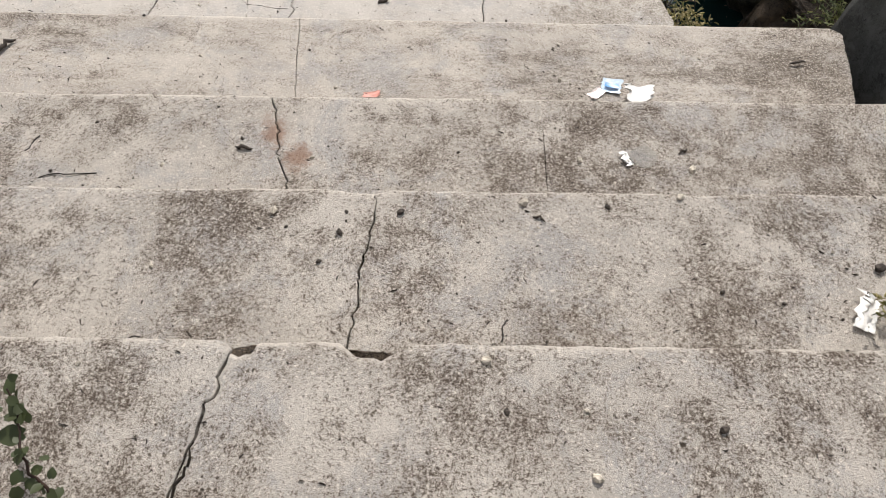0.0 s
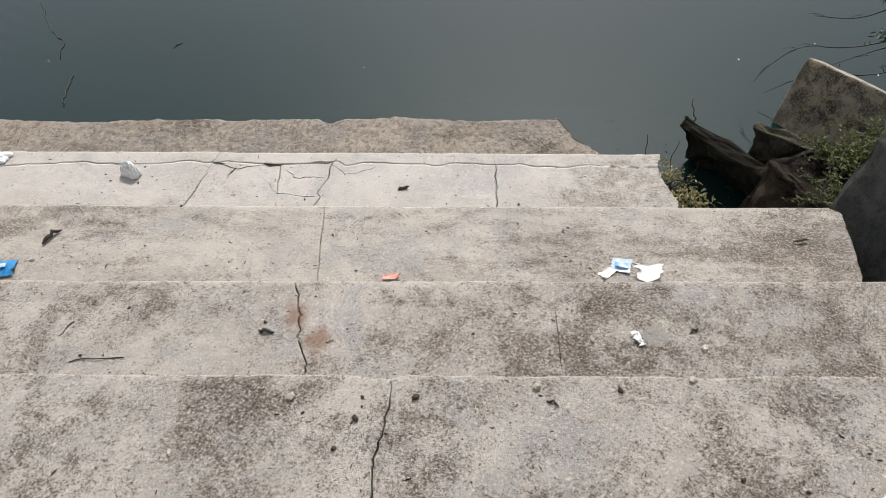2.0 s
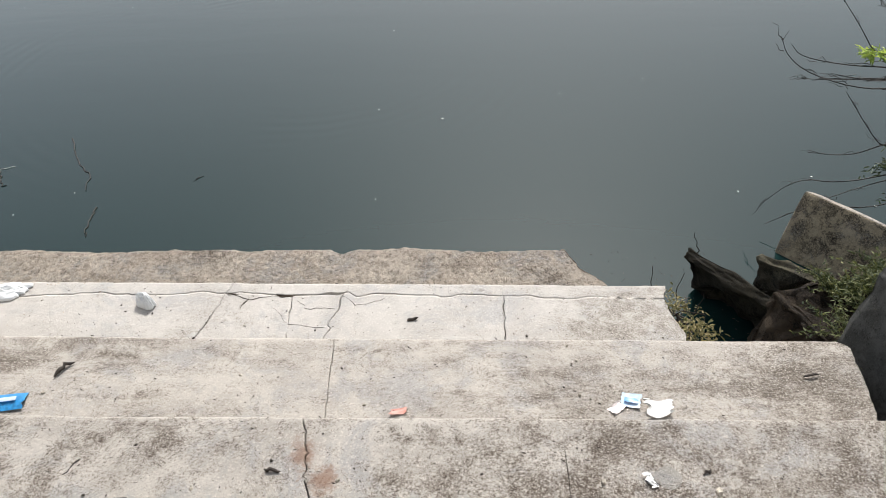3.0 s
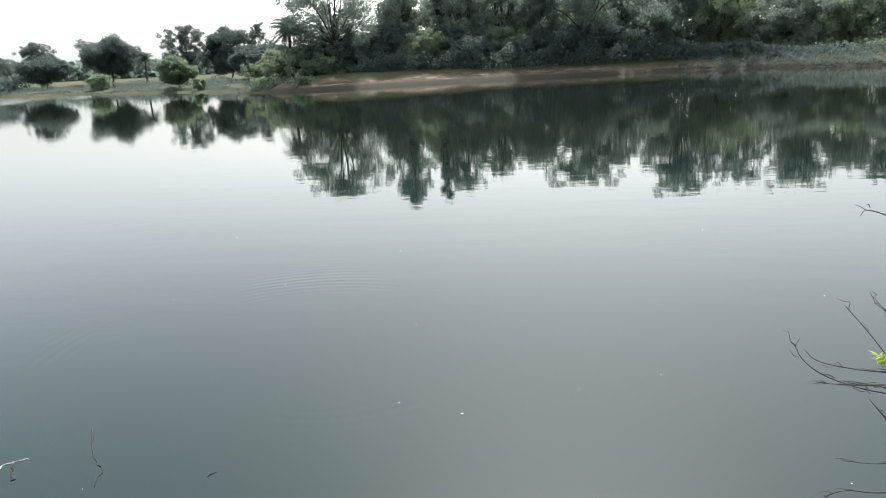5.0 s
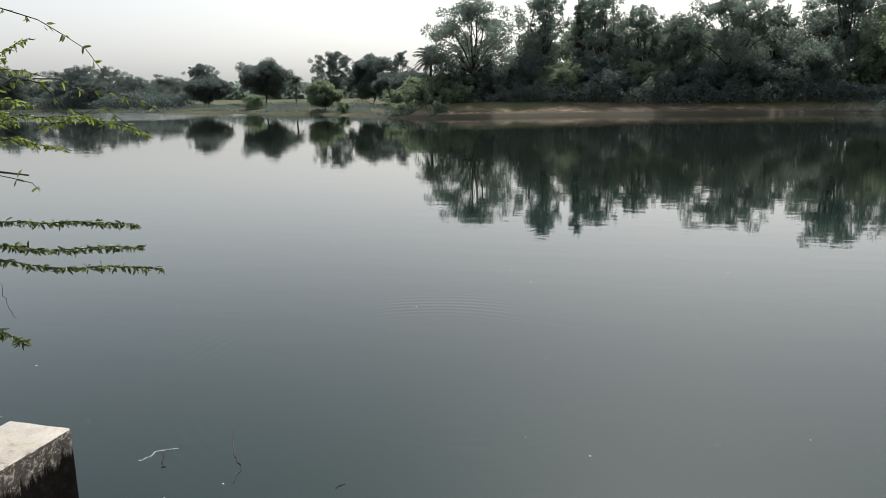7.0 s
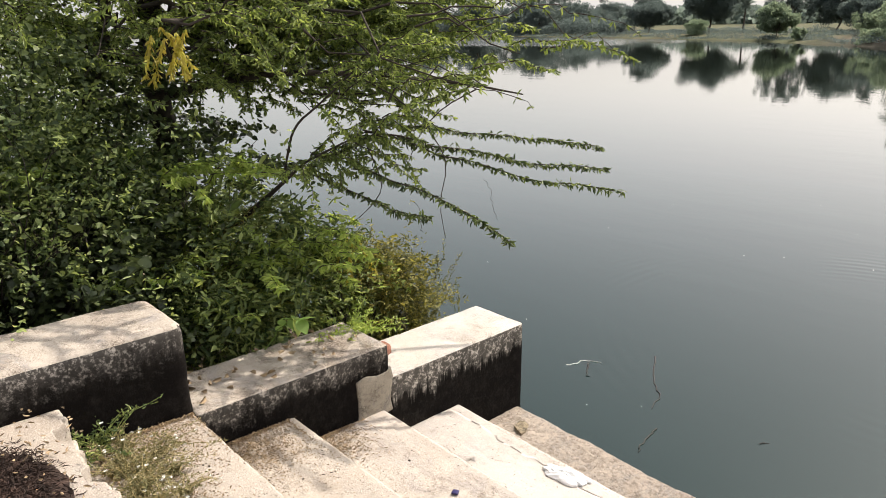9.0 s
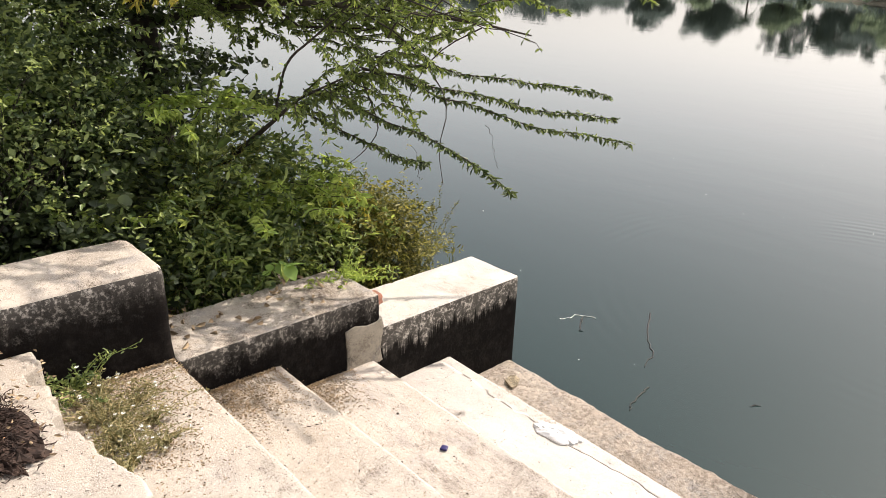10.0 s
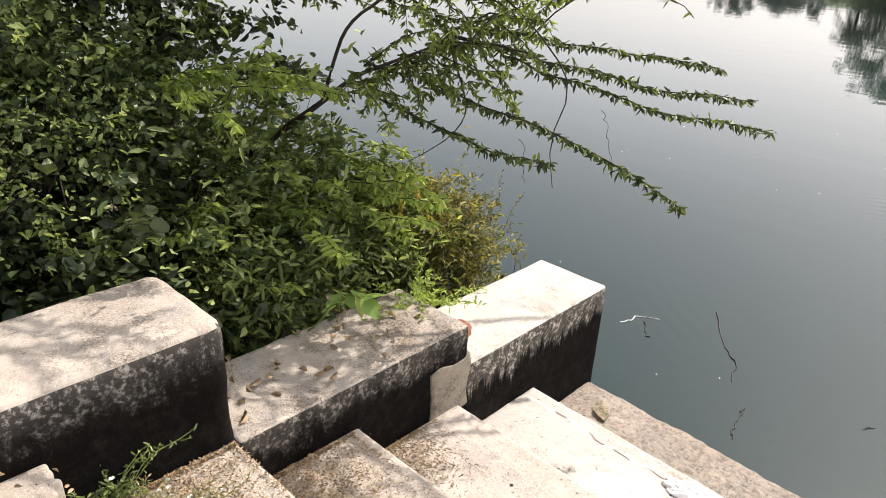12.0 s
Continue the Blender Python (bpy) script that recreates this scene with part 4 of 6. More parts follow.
# ---- thorn tree beside the parapet ----
def spray(points, r, gap=0.045, per=5, length=0.05, droop=0.8, spread=0.75, skip=0.0):
    """Narrow feathery leaves in small fans along a twig."""
    p = np.asarray(points)
    seg = np.linalg.norm(np.diff(p, axis=0), axis=1)
    s = np.concatenate([[0], np.cumsum(seg)])
    at = np.arange(skip * s[-1] + gap, s[-1], gap * r.uniform(0.85, 1.15))
    c = np.stack([np.interp(at, s, p[:, k]) for k in range(3)], axis=-1)
    ahead = unit(p[-1] - p[0])
    base = np.repeat(c, per, axis=0) + r.normal(size=(len(c) * per, 3)) * 0.004
    base = base[~((base[:, 0] > -3.40) & (base[:, 2] < 0.12) & (base[:, 1] > 1.9) & (base[:, 1] < 4.25) & (base[:, 0] < -2.9))]
    axis = np.array([0, 0, -droop]) + r.normal(size=base.shape) * spread * np.array([1, 1, 0.55]) + ahead * 0.35
    return leaves(base, axis, length * r.uniform(0.65, 1.2, len(base)), length * 0.30, 0.1)


def twig(a, b, r, sag=-0.04, wob=0.05, n=9):
    s = np.linspace(0, 1, n)[:, None]
    p = (1 - s) * np.asarray(a, dtype=float) + s * np.asarray(b, dtype=float)
    p[:, 2] += sag * np.sin(np.pi * s[:, 0])
    q = np.cumsum(r.normal(size=(n, 3)), axis=0) * wob / 3
    return p + q - s * q[-1]


def build_thorn_tree():
    r = np.random.default_rng(21)
    ob = thing("thorn_tree", (-5.1, 2.75, -0.45), "feathery-leaved thorn tree leaning over the parapet and water", "tree")
    o = np.array((-5.1, 2.75, -0.45))

    def wood(name, pieces, mat=BARK):
        v, f = join(pieces)
        return part(name, mesh_of(name, v - o, f, mat, smooth=True), ob)

    def green(pieces, mat, label=""):
        v, f = join(pieces)
        tagged(part("foliage", mesh_of("foliage", v - o, f, mat), ob, label), kind="stuff")

    wood("trunk", [tube(*smooth_path([(-5.1, 2.75, -0.45), (-5.03, 2.80, 0.3), (-5.0, 2.78, 0.8), (-5.02, 2.74, 1.35), (-4.9, 2.9, 2.2)], [0.11, 0.09, 0.085, 0.07, 0.04]), 9)])
    wood("limb", [tube(*smooth_path([(-5.08, 2.70, -0.2), (-5.0, 2.17, 0.45), (-5.0, 2.33, 1.07), (-4.9, 2.47, 1.45), (-4.6, 2.4, 1.9)], [0.07, 0.06, 0.05, 0.045, 0.02]), 8)])
    fork = (-3.88, 3.02, 0.54)
    wood("limb", [tube(*smooth_path([(-5.05, 2.78, -0.2), (-4.4, 2.85, 0.15), fork, (-3.74, 3.08, 0.67), (-3.56, 3.1, 0.745), (-3.25, 3.2, 0.89)], [0.045, 0.025, 0.012, 0.009, 0.007, 0.0035]), 8)])
    wood("limb", [tube(*smooth_path([fork, (-3.80, 3.02, 0.72), (-3.70, 3.02, 0.90), (-3.52, 3.08, 1.02), (-3.35, 3.2, 1.2)], [0.010, 0.008, 0.007, 0.006, 0.004]), 6)])
    wood("limb", [tube(*smooth_path([(-5.0, 2.78, 1.0), (-4.3, 3.1, 1.16), (-3.6, 3.35, 1.18), (-3.1, 3.75, 1.12), (-2.85, 4.0, 1.05)], [0.030, 0.020, 0.014, 0.009, 0.004]), 7)])
    stems, feather, tips, young, dry = [], [], [], [], []
    # long drooping tips over the water
    for knots in (((-3.25, 3.2, 0.89), (-3.13, 3.57, 0.74), (-2.78, 3.93, 0.60), (-2.42, 4.38, 0.49)), ((-3.25, 3.2, 0.89), (-3.02, 3.44, 0.81), (-2.87, 4.01, 0.67), (-2.52, 4.40, 0.61)),
                  ((-3.30, 3.2, 0.92), (-3.32, 3.84, 0.84), (-3.16, 4.35, 0.72), (-2.85, 4.74, 0.66)), ((-3.62, 3.10, 0.73), (-3.36, 3.27, 0.66), (-2.81, 3.30, 0.58), (-2.30, 3.31, 0.46)),
                  ((-3.75, 3.07, 0.62), (-3.42, 3.30, 0.47), (-3.10, 3.28, 0.45), (-2.76, 3.22, 0.49))):
        q = np.array(knots) + r.normal(size=(4, 3)) * 0.008
        p, _ = smooth_path(np.concatenate([twig(q[k], q[k + 1], r, 0.008, 0.02, 7)[k > 0:] for k in range(3)]), np.ones(19))
        stems.append(tube(p, np.linspace(0.006, 0.0018, len(p)), 5))
        tips.append(spray(p, r, 0.030, 8, 0.043, 0.45, 0.7, 0.12))
    for knots in (((-3.36, 3.22, 1.19), (-3.22, 3.45, 1.02), (-2.95, 3.45, 0.85), (-2.87, 3.45, 0.72), (-2.95, 3.45, 0.48), (-2.91, 3.45, 0.30)), ((-3.02, 3.78, 1.10), (-3.06, 3.6, 1.0), (-3.10, 3.5, 0.91), (-3.19, 3.5, 0.80), (-3.30, 3.5, 0.63)),
                  ((-3.30, 3.2, 0.86), (-3.28, 3.3, 0.66), (-3.30, 3.3, 0.56), (-3.37, 3.3, 0.46), (-3.48, 3.3, 0.38), (-3.62, 3.3, 0.27))):
        p, rad = smooth_path(np.array(knots) + r.normal(size=(len(knots), 3)) * 0.012, np.linspace(0.0045, 0.0018, len(knots)), 1)
        stems.append(tube(p, rad, 5))
    # bare and sparse upper twigs
    for a, b in (((-3.2, 3.5, 2.0), (-2.47, 4.15, 1.56)), ((-3.2, 3.5, 1.5), (-2.5, 4.6, 1.35)), ((-3.2, 3.5, 1.4), (-2.5, 4.4, 1.25)), ((-3.2, 3.3, 1.0), (-2.6, 3.8, 1.0))):
        p = twig(a, b, r, 0.12, 0.09, 14)
        stems.append(tube(p, np.linspace(0.006, 0.0015, 14), 5))
        feather.append(spray(p, r, 0.09, 3, 0.045, 0.6, 0.7, 0.3))
    # canopy limbs and their sprays
    # tips of the limbs, and the number of sprays on each
    # several high ones are out of view, added to shade the parapet and bush
    ends = ((-2.65, 3.75, 1.28, 11), (-2.75, 3.55, 1.12, 11), (-3.0, 3.5, 1.2, 11), (-3.55, 4.15, 1.5, 70), (-4.2, 4.3, 1.8, 75), (-3.95, 3.8, 1.53, 75), (-4.1, 3.3, 1.45, 55), (-3.9, 3.7, 1.85, 60), (-3.7, 3.9, 1.3, 60), (-4.4, 4.2, 1.35, 70), (-4.6, 3.6, 1.3, 50),
            (-3.8, 4.1, 2.1, 20), (-4.3, 3.4, 2.3, 20), (-4.6, 2.4, 2.3, 20), (-4.2, 1.9, 1.7, 20), (-3.95, 2.5, 1.75, 18), (-5.3, 1.5, 1.7, 24), (-4.7, 1.3, 1.6, 18), (-4.5, 2.6, 1.9, 20), (-3.2, 2.6, 1.55, 14), (-3.0, 3.0, 1.75, 10), (-3.35, 2.2, 1.75, 14),
            (-3.5, 3.6, 0.98, 15), (-3.9, 3.6, 0.95, 18), (-4.3, 3.5, 0.9, 20), (-3.75, 3.9, 1.05, 22), (-3.3, 3.55, 1.05, 12), (-3.85, 3.5, 1.35, 20), (-3.9, 3.1, 1.25, 26), (-3.9, 3.7, 1.2, 24), (-4.1, 2.6, 1.2, 22), (-4.2, 2.1, 1.2, 16), (-4.2, 2.9, 1.15, 24), (-5.0, 2.0, 1.4, 24), (-5.4, 1.7, 1.1, 20))
    for *e, sprays in ends:
        a = np.array((-4.95, 2.75, 1.2 + 0.5 * r.uniform()))
        p = twig(a, e, r, 0.15, 0.25, 10)
        stems.append(tube(p, np.linspace(0.017, 0.0022, 10), 6))
        for m in range(sprays):
            q = p[r.integers(3, 10)] + r.normal(size=3) * 0.06
            d = unit(np.array([0.36, 0.45, -0.12]) + r.normal(size=3) * np.array([0.8, 0.8, 0.26]))
            w = twig(q, q + d * r.uniform(0.25, 0.6), r, 0.03, 0.05, 7)
            leaf = spray(w, r, 0.025, 5, 0.040, 0.55, 0.75)
            if w[-1][0] > -2.7 and w[-1][2] < 1.12:
                continue
            stems.append(tube(w, np.linspace(0.004, 0.0012, 7), 4))
            feather.append(leaf)
    # shoots from the low fork
    for m in range(9):
        q = np.array((-3.45, 3.15, 1.1)) + r.normal(size=3) * 0.07
        d = unit(np.array([0.5, 0.4, 0.0]) + r.normal(size=3) * np.array([0.6, 0.6, 0.4]))
        w = twig(q, q + d * r.uniform(0.25, 0.55), r, 0.03, 0.05, 7)
        stems.append(tube(w, np.linspace(0.004, 0.0012, 7), 4))
        feather.append(spray(w, r, 0.032, 5, 0.040, 0.6, 0.7))
    for m in range(36):
        q = np.array(fork) + (np.array((-3.2, 3.25, 0.9)) - fork) * r.uniform(0.15, 1) + r.normal(size=3) * 0.04
        d = unit(np.array([0.6, 0.35, -0.12]) + r.normal(size=3) * np.array([0.6, 0.6, 0.3]))
        w = twig(q, q + d * r.uniform(0.2, 0.5), r, 0.03, 0.05, 7)
        stems.append(tube(w, np.linspace(0.004, 0.0012, 7), 4))
        feather.append(spray(w, r, 0.032, 5, 0.040, 0.6, 0.7))
    for c, n in (((-3.95, 2.55, 0.66), 22), ((-3.8, 2.75, 0.12), 16), ((-3.75, 3.0, 0.2), 9), ((-3.9, 2.2, 0.18), 6), ((-3.7, 2.6, -0.02), 4), ((-3.68, 3.0, -0.05), 2), ((-4.3, 1.3, 0.75), 8)):
        for m in range(n):
            q = np.array(c) + r.normal(size=3) * (0.16, 0.16, 0.03)
            d = unit(np.array([0.5, 0.4, 0.0]) + r.normal(size=3) * np.array([0.6, 0.6, 0.15]))
            w = twig(q, q + d * r.uniform(0.15, 0.35), r, 0.02, 0.02, 6)
            stems.append(tube(w, np.linspace(0.003, 0.001, 6), 4))
            young.append(spray(w, r, 0.026, 5, 0.056, 0.5, 0.75))
    for c, n in (((-3.8, 2.38, 1.38), 7), ((-3.75, 3.42, 0.08), 4)):
        for m in range(n):
            q = np.array(c) + r.normal(size=3) * 0.06
            w = twig(q, q + (0.1 * r.normal(), 0.1 * r.normal(), -0.22), r, 0, 0.03, 6)
            dry.append(spray(w, r, 0.026, 5, 0.042, 0.7, 0.5))
    # thin hanging vines
    for a, b in (((-2.9, 3.75, 0.6), (-2.85, 3.8, 0.36)), ((-3.0, 3.3, 0.52), (-2.98, 3.35, 0.34))):
        stems.append(tube(twig(a, b, r, 0, 0.02, 16), 0.0013, 4))
    tagged(wood("twig", stems), kind="stuff")
    green(feather, LEAF_FEATHER)
    green(tips, LEAF_TIP, "dark leaf fans on long drooping tips")
    green(young, LEAF_YOUNG, "bright young leaf sprays")
    green(dry, LEAF_DRY, "yellowed dry leaf sprays")


build_thorn_tree()


def lump(r, centre, radii, n, length, width, inner=0.35):
    """Leaves in a ragged lump: leafy shoots that grow outwards and droop, with hollows between."""
    shoots = max(6, n // 26)
    kd = unit(r.normal(size=(shoots, 3)) + (0, 0, 0.15))
    hub = unit(r.normal(size=(max(4, shoots // 9), 3)))
    kd = unit(kd + 1.1 * hub[r.integers(0, len(hub), shoots)])
    start = np.array(centre) + kd * np.array(radii) * (inner + 0.45 * r.uniform(size=(shoots, 1)))
    reach = (0.5 + 0.7 * r.uniform(size=(shoots, 1))) * np.array(radii).mean()
    s = np.sort(r.uniform(size=(shoots, 26)), axis=1)[..., None]
    turn = r.normal(size=(shoots, 1, 3)) * 0.45
    p = start[:, None] + (kd[:, None] * s + turn * s ** 2 - np.array([0, 0, 0.45]) * s ** 2) * reach[:, None]
    p = p.reshape(-1, 3) + r.normal(size=(shoots * 26, 3)) * 0.012
    keep = ~((p[:, 0] > -3.42) & (p[:, 0] < 0) & (p[:, 2] < 0.25) & (p[:, 1] < 4.25))
    p, kd = p[keep], np.repeat(kd, 26, axis=0)[keep]
    axis = kd * 0.4 + r.normal(size=p.shape) * (0.9, 0.9, 0.5) + (0, 0, -0.15)
    return leaves(p, axis, length * r.lognormal(0, 0.35, len(p)), width * r.lognormal(0, 0.25, len(p)), 0.15, np.array((0.15, 0.35, 0.6)) + r.normal(size=p.shape) * 0.45)


def bush(name, at, lumps, mat, label, category, seed, length, width, stems=20, reach=0.6, stem_mat=None):
    """A bush of many leaves on thin stems. lumps: centre, radii, leaves."""
    r = np.random.default_rng(seed)
    ob = thing(name, at, label, category)
    o = np.array(at)
    v, f = join([lump(r, c, rad, n, length, width) for c, rad, n in lumps])
    tagged(part("foliage", mesh_of("foliage", v - o, f, mat), ob), kind="stuff")
    wood = []
    for m in range(stems):
        c, rad, _ = lumps[m % len(lumps)]
        e = np.array(c) + unit(r.normal(size=3)) * np.array(rad) * r.uniform(0.7, 1.15)
        wood.append(tube(twig(o + r.normal(size=3) * (0.08, 0.08, 0.02), e, r, 0.04, 0.12, 9), np.linspace(0.006, 0.0015, 9), 5))
    v, f = join(wood)
    part("stem", mesh_of("stem", v - o, f, stem_mat or BARK, smooth=True), ob)
    return ob


def build_bushes():
    bush("bush", (-4.2, 1.5, -0.1), [((-4.2, 1.25, 0.48), (0.42, 0.7, 0.32), 5600), ((-4.35, 1.9, 0.55), (0.5, 0.6, 0.42), 5900), ((-4.9, 1.4, 0.9), (0.7, 0.8, 0.6), 6800), ((-3.9, 0.7, 0.42), (0.30, 0.5, 0.2), 2000)],
         LEAF_BUSH, "dense green creeper bush behind the parapet", "bush", 31, 0.031, 0.022, 140, stem_mat=LEAF_DIM)
    bush("bush", (-4.2, 1.6, -0.1), [((-4.1, 1.4, 0.62), (0.45, 0.8, 0.16), 1300), ((-4.3, 1.95, 0.82), (0.4, 0.5, 0.2), 1100), ((-3.85, 1.65, 0.40), (0.16, 0.5, 0.14), 500), ((-4.9, 1.5, 1.35), (0.6, 0.6, 0.2), 900)],
         LEAF_SHOOT, "pale green leafy shoots topping the creeper bush", "bush", 37, 0.024, 0.014, 60)
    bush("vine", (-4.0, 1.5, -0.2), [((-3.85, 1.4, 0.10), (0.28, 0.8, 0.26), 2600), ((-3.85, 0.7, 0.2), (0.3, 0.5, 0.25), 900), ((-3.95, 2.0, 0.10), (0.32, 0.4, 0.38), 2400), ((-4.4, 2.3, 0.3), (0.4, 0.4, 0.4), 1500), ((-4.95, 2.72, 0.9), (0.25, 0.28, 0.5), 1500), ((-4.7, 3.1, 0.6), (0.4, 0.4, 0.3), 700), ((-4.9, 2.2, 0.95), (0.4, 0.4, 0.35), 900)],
         LEAF_DIM, "round-leaved vine low in the bush, its leaves darkened for shade", "vine", 38, 0.044, 0.038, 60)
    bush("bush", (-4.3, 2.6, -0.3), [((-4.1, 2.35, 0.12), (0.5, 0.5, 0.42), 2900), ((-3.85, 2.6, -0.14), (0.26, 0.5, 0.30), 2500), ((-4.4, 2.9, 0.25), (0.5, 0.5, 0.4), 2400), ((-3.95, 3.05, -0.05), (0.30, 0.40, 0.34), 2500),
                                    ((-3.68, 2.25, -0.2), (0.16, 0.25, 0.26), 900), ((-3.70, 2.85, -0.3), (0.2, 0.4, 0.18), 800), ((-4.05, 2.80, 0.32), (0.28, 0.3, 0.22), 800)],
         LEAF_TANGLE, "tangled dark-green bush growing over the parapet", "bush", 32, 0.046, 0.019, 220, stem_mat=LEAF_OLIVE)
    bush("bush", (-5.4, 2.3, 0.0), [((-5.3, 2.2, 1.0), (0.6, 0.6, 0.7), 7000), ((-6.2, 1.8, 1.2), (0.9, 0.8, 0.9), 6000), ((-5.2, 2.9, -0.15), (0.6, 0.7, 0.4), 4000), ((-4.6, 1.8, 1.3), (0.4, 0.4, 0.3), 1500), ((-7.2, 2.6, 0.8), (0.9, 0.6, 0.8), 4000)],
         LEAF_BUSH, "dark climber covering the thorn tree's trunk", "bush", 33, 0.032, 0.026, 40)
    bush("bush", (-3.8, 3.3, -0.8), [((-3.88, 3.25, -0.15), (0.26, 0.30, 0.34), 3000), ((-3.92, 3.5, -0.3), (0.26, 0.32, 0.42), 2800)],
         LEAF_FEATHER, "fine-leaved green shrub behind the parapet", "shrub", 36, 0.040, 0.014, 40)
    bush("bush", (-3.75, 3.7, -0.95), [((-3.86, 3.60, -0.28), (0.22, 0.28, 0.36), 7000), ((-3.84, 3.88, -0.44), (0.19, 0.22, 0.40), 7000)],
         LEAF_OLIVE, "olive-yellow weedy shrub by the water", "shrub", 34, 0.032, 0.011, 60, stem_mat=LEAF_OLIVE)
    # upright seed stalks of the shrub
    r = np.random.default_rng(35)
    stalk = []
    for m in range(46):
        a = np.array((-3.85, 3.78, -0.7)) + r.normal(size=3) * (0.10, 0.2, 0.05)
        e = a + np.array((0.03, 0.14, 0.44)) + r.normal(size=3) * (0.12, 0.13, 0.13)
        w = twig(a, e, r, 0.02, 0.05, 8)
        stalk.append(tube(w, np.linspace(0.003, 0.001, 8), 4))
        stalk.append(spray(w, r, 0.022, 3, 0.022, -0.2, 0.8, 0.35))
    ob = thing("weed", (-3.75, 3.75, -1.0), "dry seed stalks at the water's edge", "weed")
    v, f = join(stalk)
    tagged(part("foliage", mesh_of("foliage", v - np.array((-3.75, 3.75, -1.0)), f, LEAF_OLIVE), ob), kind="stuff")


build_bushes()


def broad_leaf(size, fold=0.2):
    """A broad heart-shaped leaf in the xy plane, its stalk end at the origin."""
    v, f = [], []
    n = 7
    for i in range(n):
        s = i / (n - 1)
        w = 0.46 * math.sin(math.pi * min(1, s * 0.93 + 0.07)) ** 0.75 * (1.12 - 0.55 * s)
        y = s * size
        for side in (-1, 0, 1):
            v.append((side * w * size, y - (0.10 * size if side and i == 0 else 0), abs(side) * fold * w * size - 0.14 * size * s * s))
    for i in range(n - 1):
        for k in (0, 1):
            a = i * 3 + k
            f.append((a, a + 1, a + 4, a + 3))
    return np.array(v), np.array(f)


def build_broad_plant():
    r = np.random.default_rng(51)
    at = np.array((-3.44, 2.58, -0.27))
    ob = thing("creeper", at, "creeper shoot with broad light-green leaves on the parapet", "creeper")
    stem = twig((0, 0, 0), (0.30, 0.06, 0.26), r, 0.05, 0.03, 8)
    part("stem", mesh_of("stem", *tube(stem, np.linspace(0.004, 0.002, 8), 5), LEAF_BROAD, smooth=True), ob)
    for k, (yaw, tilt, size, j) in enumerate(((-100, -35, 0.085, 7), (-20, 10, 0.09, 7), (40, -10, 0.08, 6), (-70, -60, 0.09, 6), (150, 10, 0.06, 5), (100, 20, 0.055, 4), (-120, -50, 0.06, 5), (-30, -65, 0.058, 4), (20, 15, 0.05, 3))):
        v, f = broad_leaf(size)
        m = Matrix.Translation(stem[j]) @ pose(0, 0, 0, tilt, 15 * (-1) ** k, yaw)
        lf = part("leaf", mesh_of("leaf", v, f, LEAF_BROAD if k != 3 else LEAF_YOUNG, smooth=True), ob)
        lf.matrix_basis = m
    # low weed in the joint between the parapet pieces
    tuft("weed", (-3.30, 3.10, -0.30), 26, 0.14, 0.012, LEAF_YOUNG, "small bright-green weed in the parapet joint", 52)


def tuft(name, at, n, length, width, mat, label, seed, spread=0.9, flowers=0, low=0.0):
    """Blades and leaves fanning from one root, some with small white flowers."""
    r = np.random.default_rng(seed)
    ob = thing(name, at, label, "weed")
    pieces, heads = [], []
    for m in range(n):
        e = np.array([r.normal() * spread * length, r.normal() * spread * length, length * r.uniform(0.35 + low, 1.1)])
        a = r.normal(size=3) * (0.1 * length, 0.1 * length, 0)
        w = twig(a, e, r, 0.03, 0.02, 6)
        pieces.append(tube(w, np.linspace(0.0022, 0.0009, 6), 4))
        pieces.append(spray(w, r, 0.018, 2, width * 2.6, 0.0, 0.9))
        if m < flowers:
            heads.append(w[-1])
    v, f = join(pieces)
    tagged(part("foliage", mesh_of("foliage", v, f, mat), ob), kind="stuff")
    for h in heads:
        d = [leaves(np.repeat(h[None], 6, axis=0), np.stack([np.cos(np.arange(6)), np.sin(np.arange(6)), np.full(6, 0.3)], axis=-1), 0.009, 0.006)]
        part("flower", mesh_of("flower", *join(d), PETAL), ob, "tiny white flower")
    return ob


build_broad_plant()


# ---- broken masonry and growth past the end of the steps ----
def rock(name, size, at, turn, mat, label, category, seed, rough=0.05, bevel=0.02):
    bm = bmesh.new()
    bmesh.ops.create_cube(bm, size=1.0)
    bmesh.ops.bevel(bm, geom=bm.edges[:], offset=bevel / max(size), segments=2, affect="EDGES", profile=0.6)
    bmesh.ops.subdivide_edges(bm, edges=bm.edges[:], cuts=9, use_grid_fill=True)
    bmesh.ops.triangulate(bm, faces=bm.faces[:])
    bm.normal_update()
    for v in bm.verts:
        q = Vector((v.co.x * size[0], v.co.y * size[1], v.co.z * size[2]))
        k = noise.noise(q * 3.2 + Vector((seed, 0, 0))) + 0.9 * noise.noise(q * 9 + Vector((0, seed, 0))) + 0.5 * noise.noise(q * 25) + 0.25 * noise.noise(q * 60)
        v.co = q + v.normal * rough * k
    ob = part(name, finish(bm, [mat], name, smooth=False))
    ob.matrix_basis = pose(*at, *turn)
    return tagged(ob, label, category)


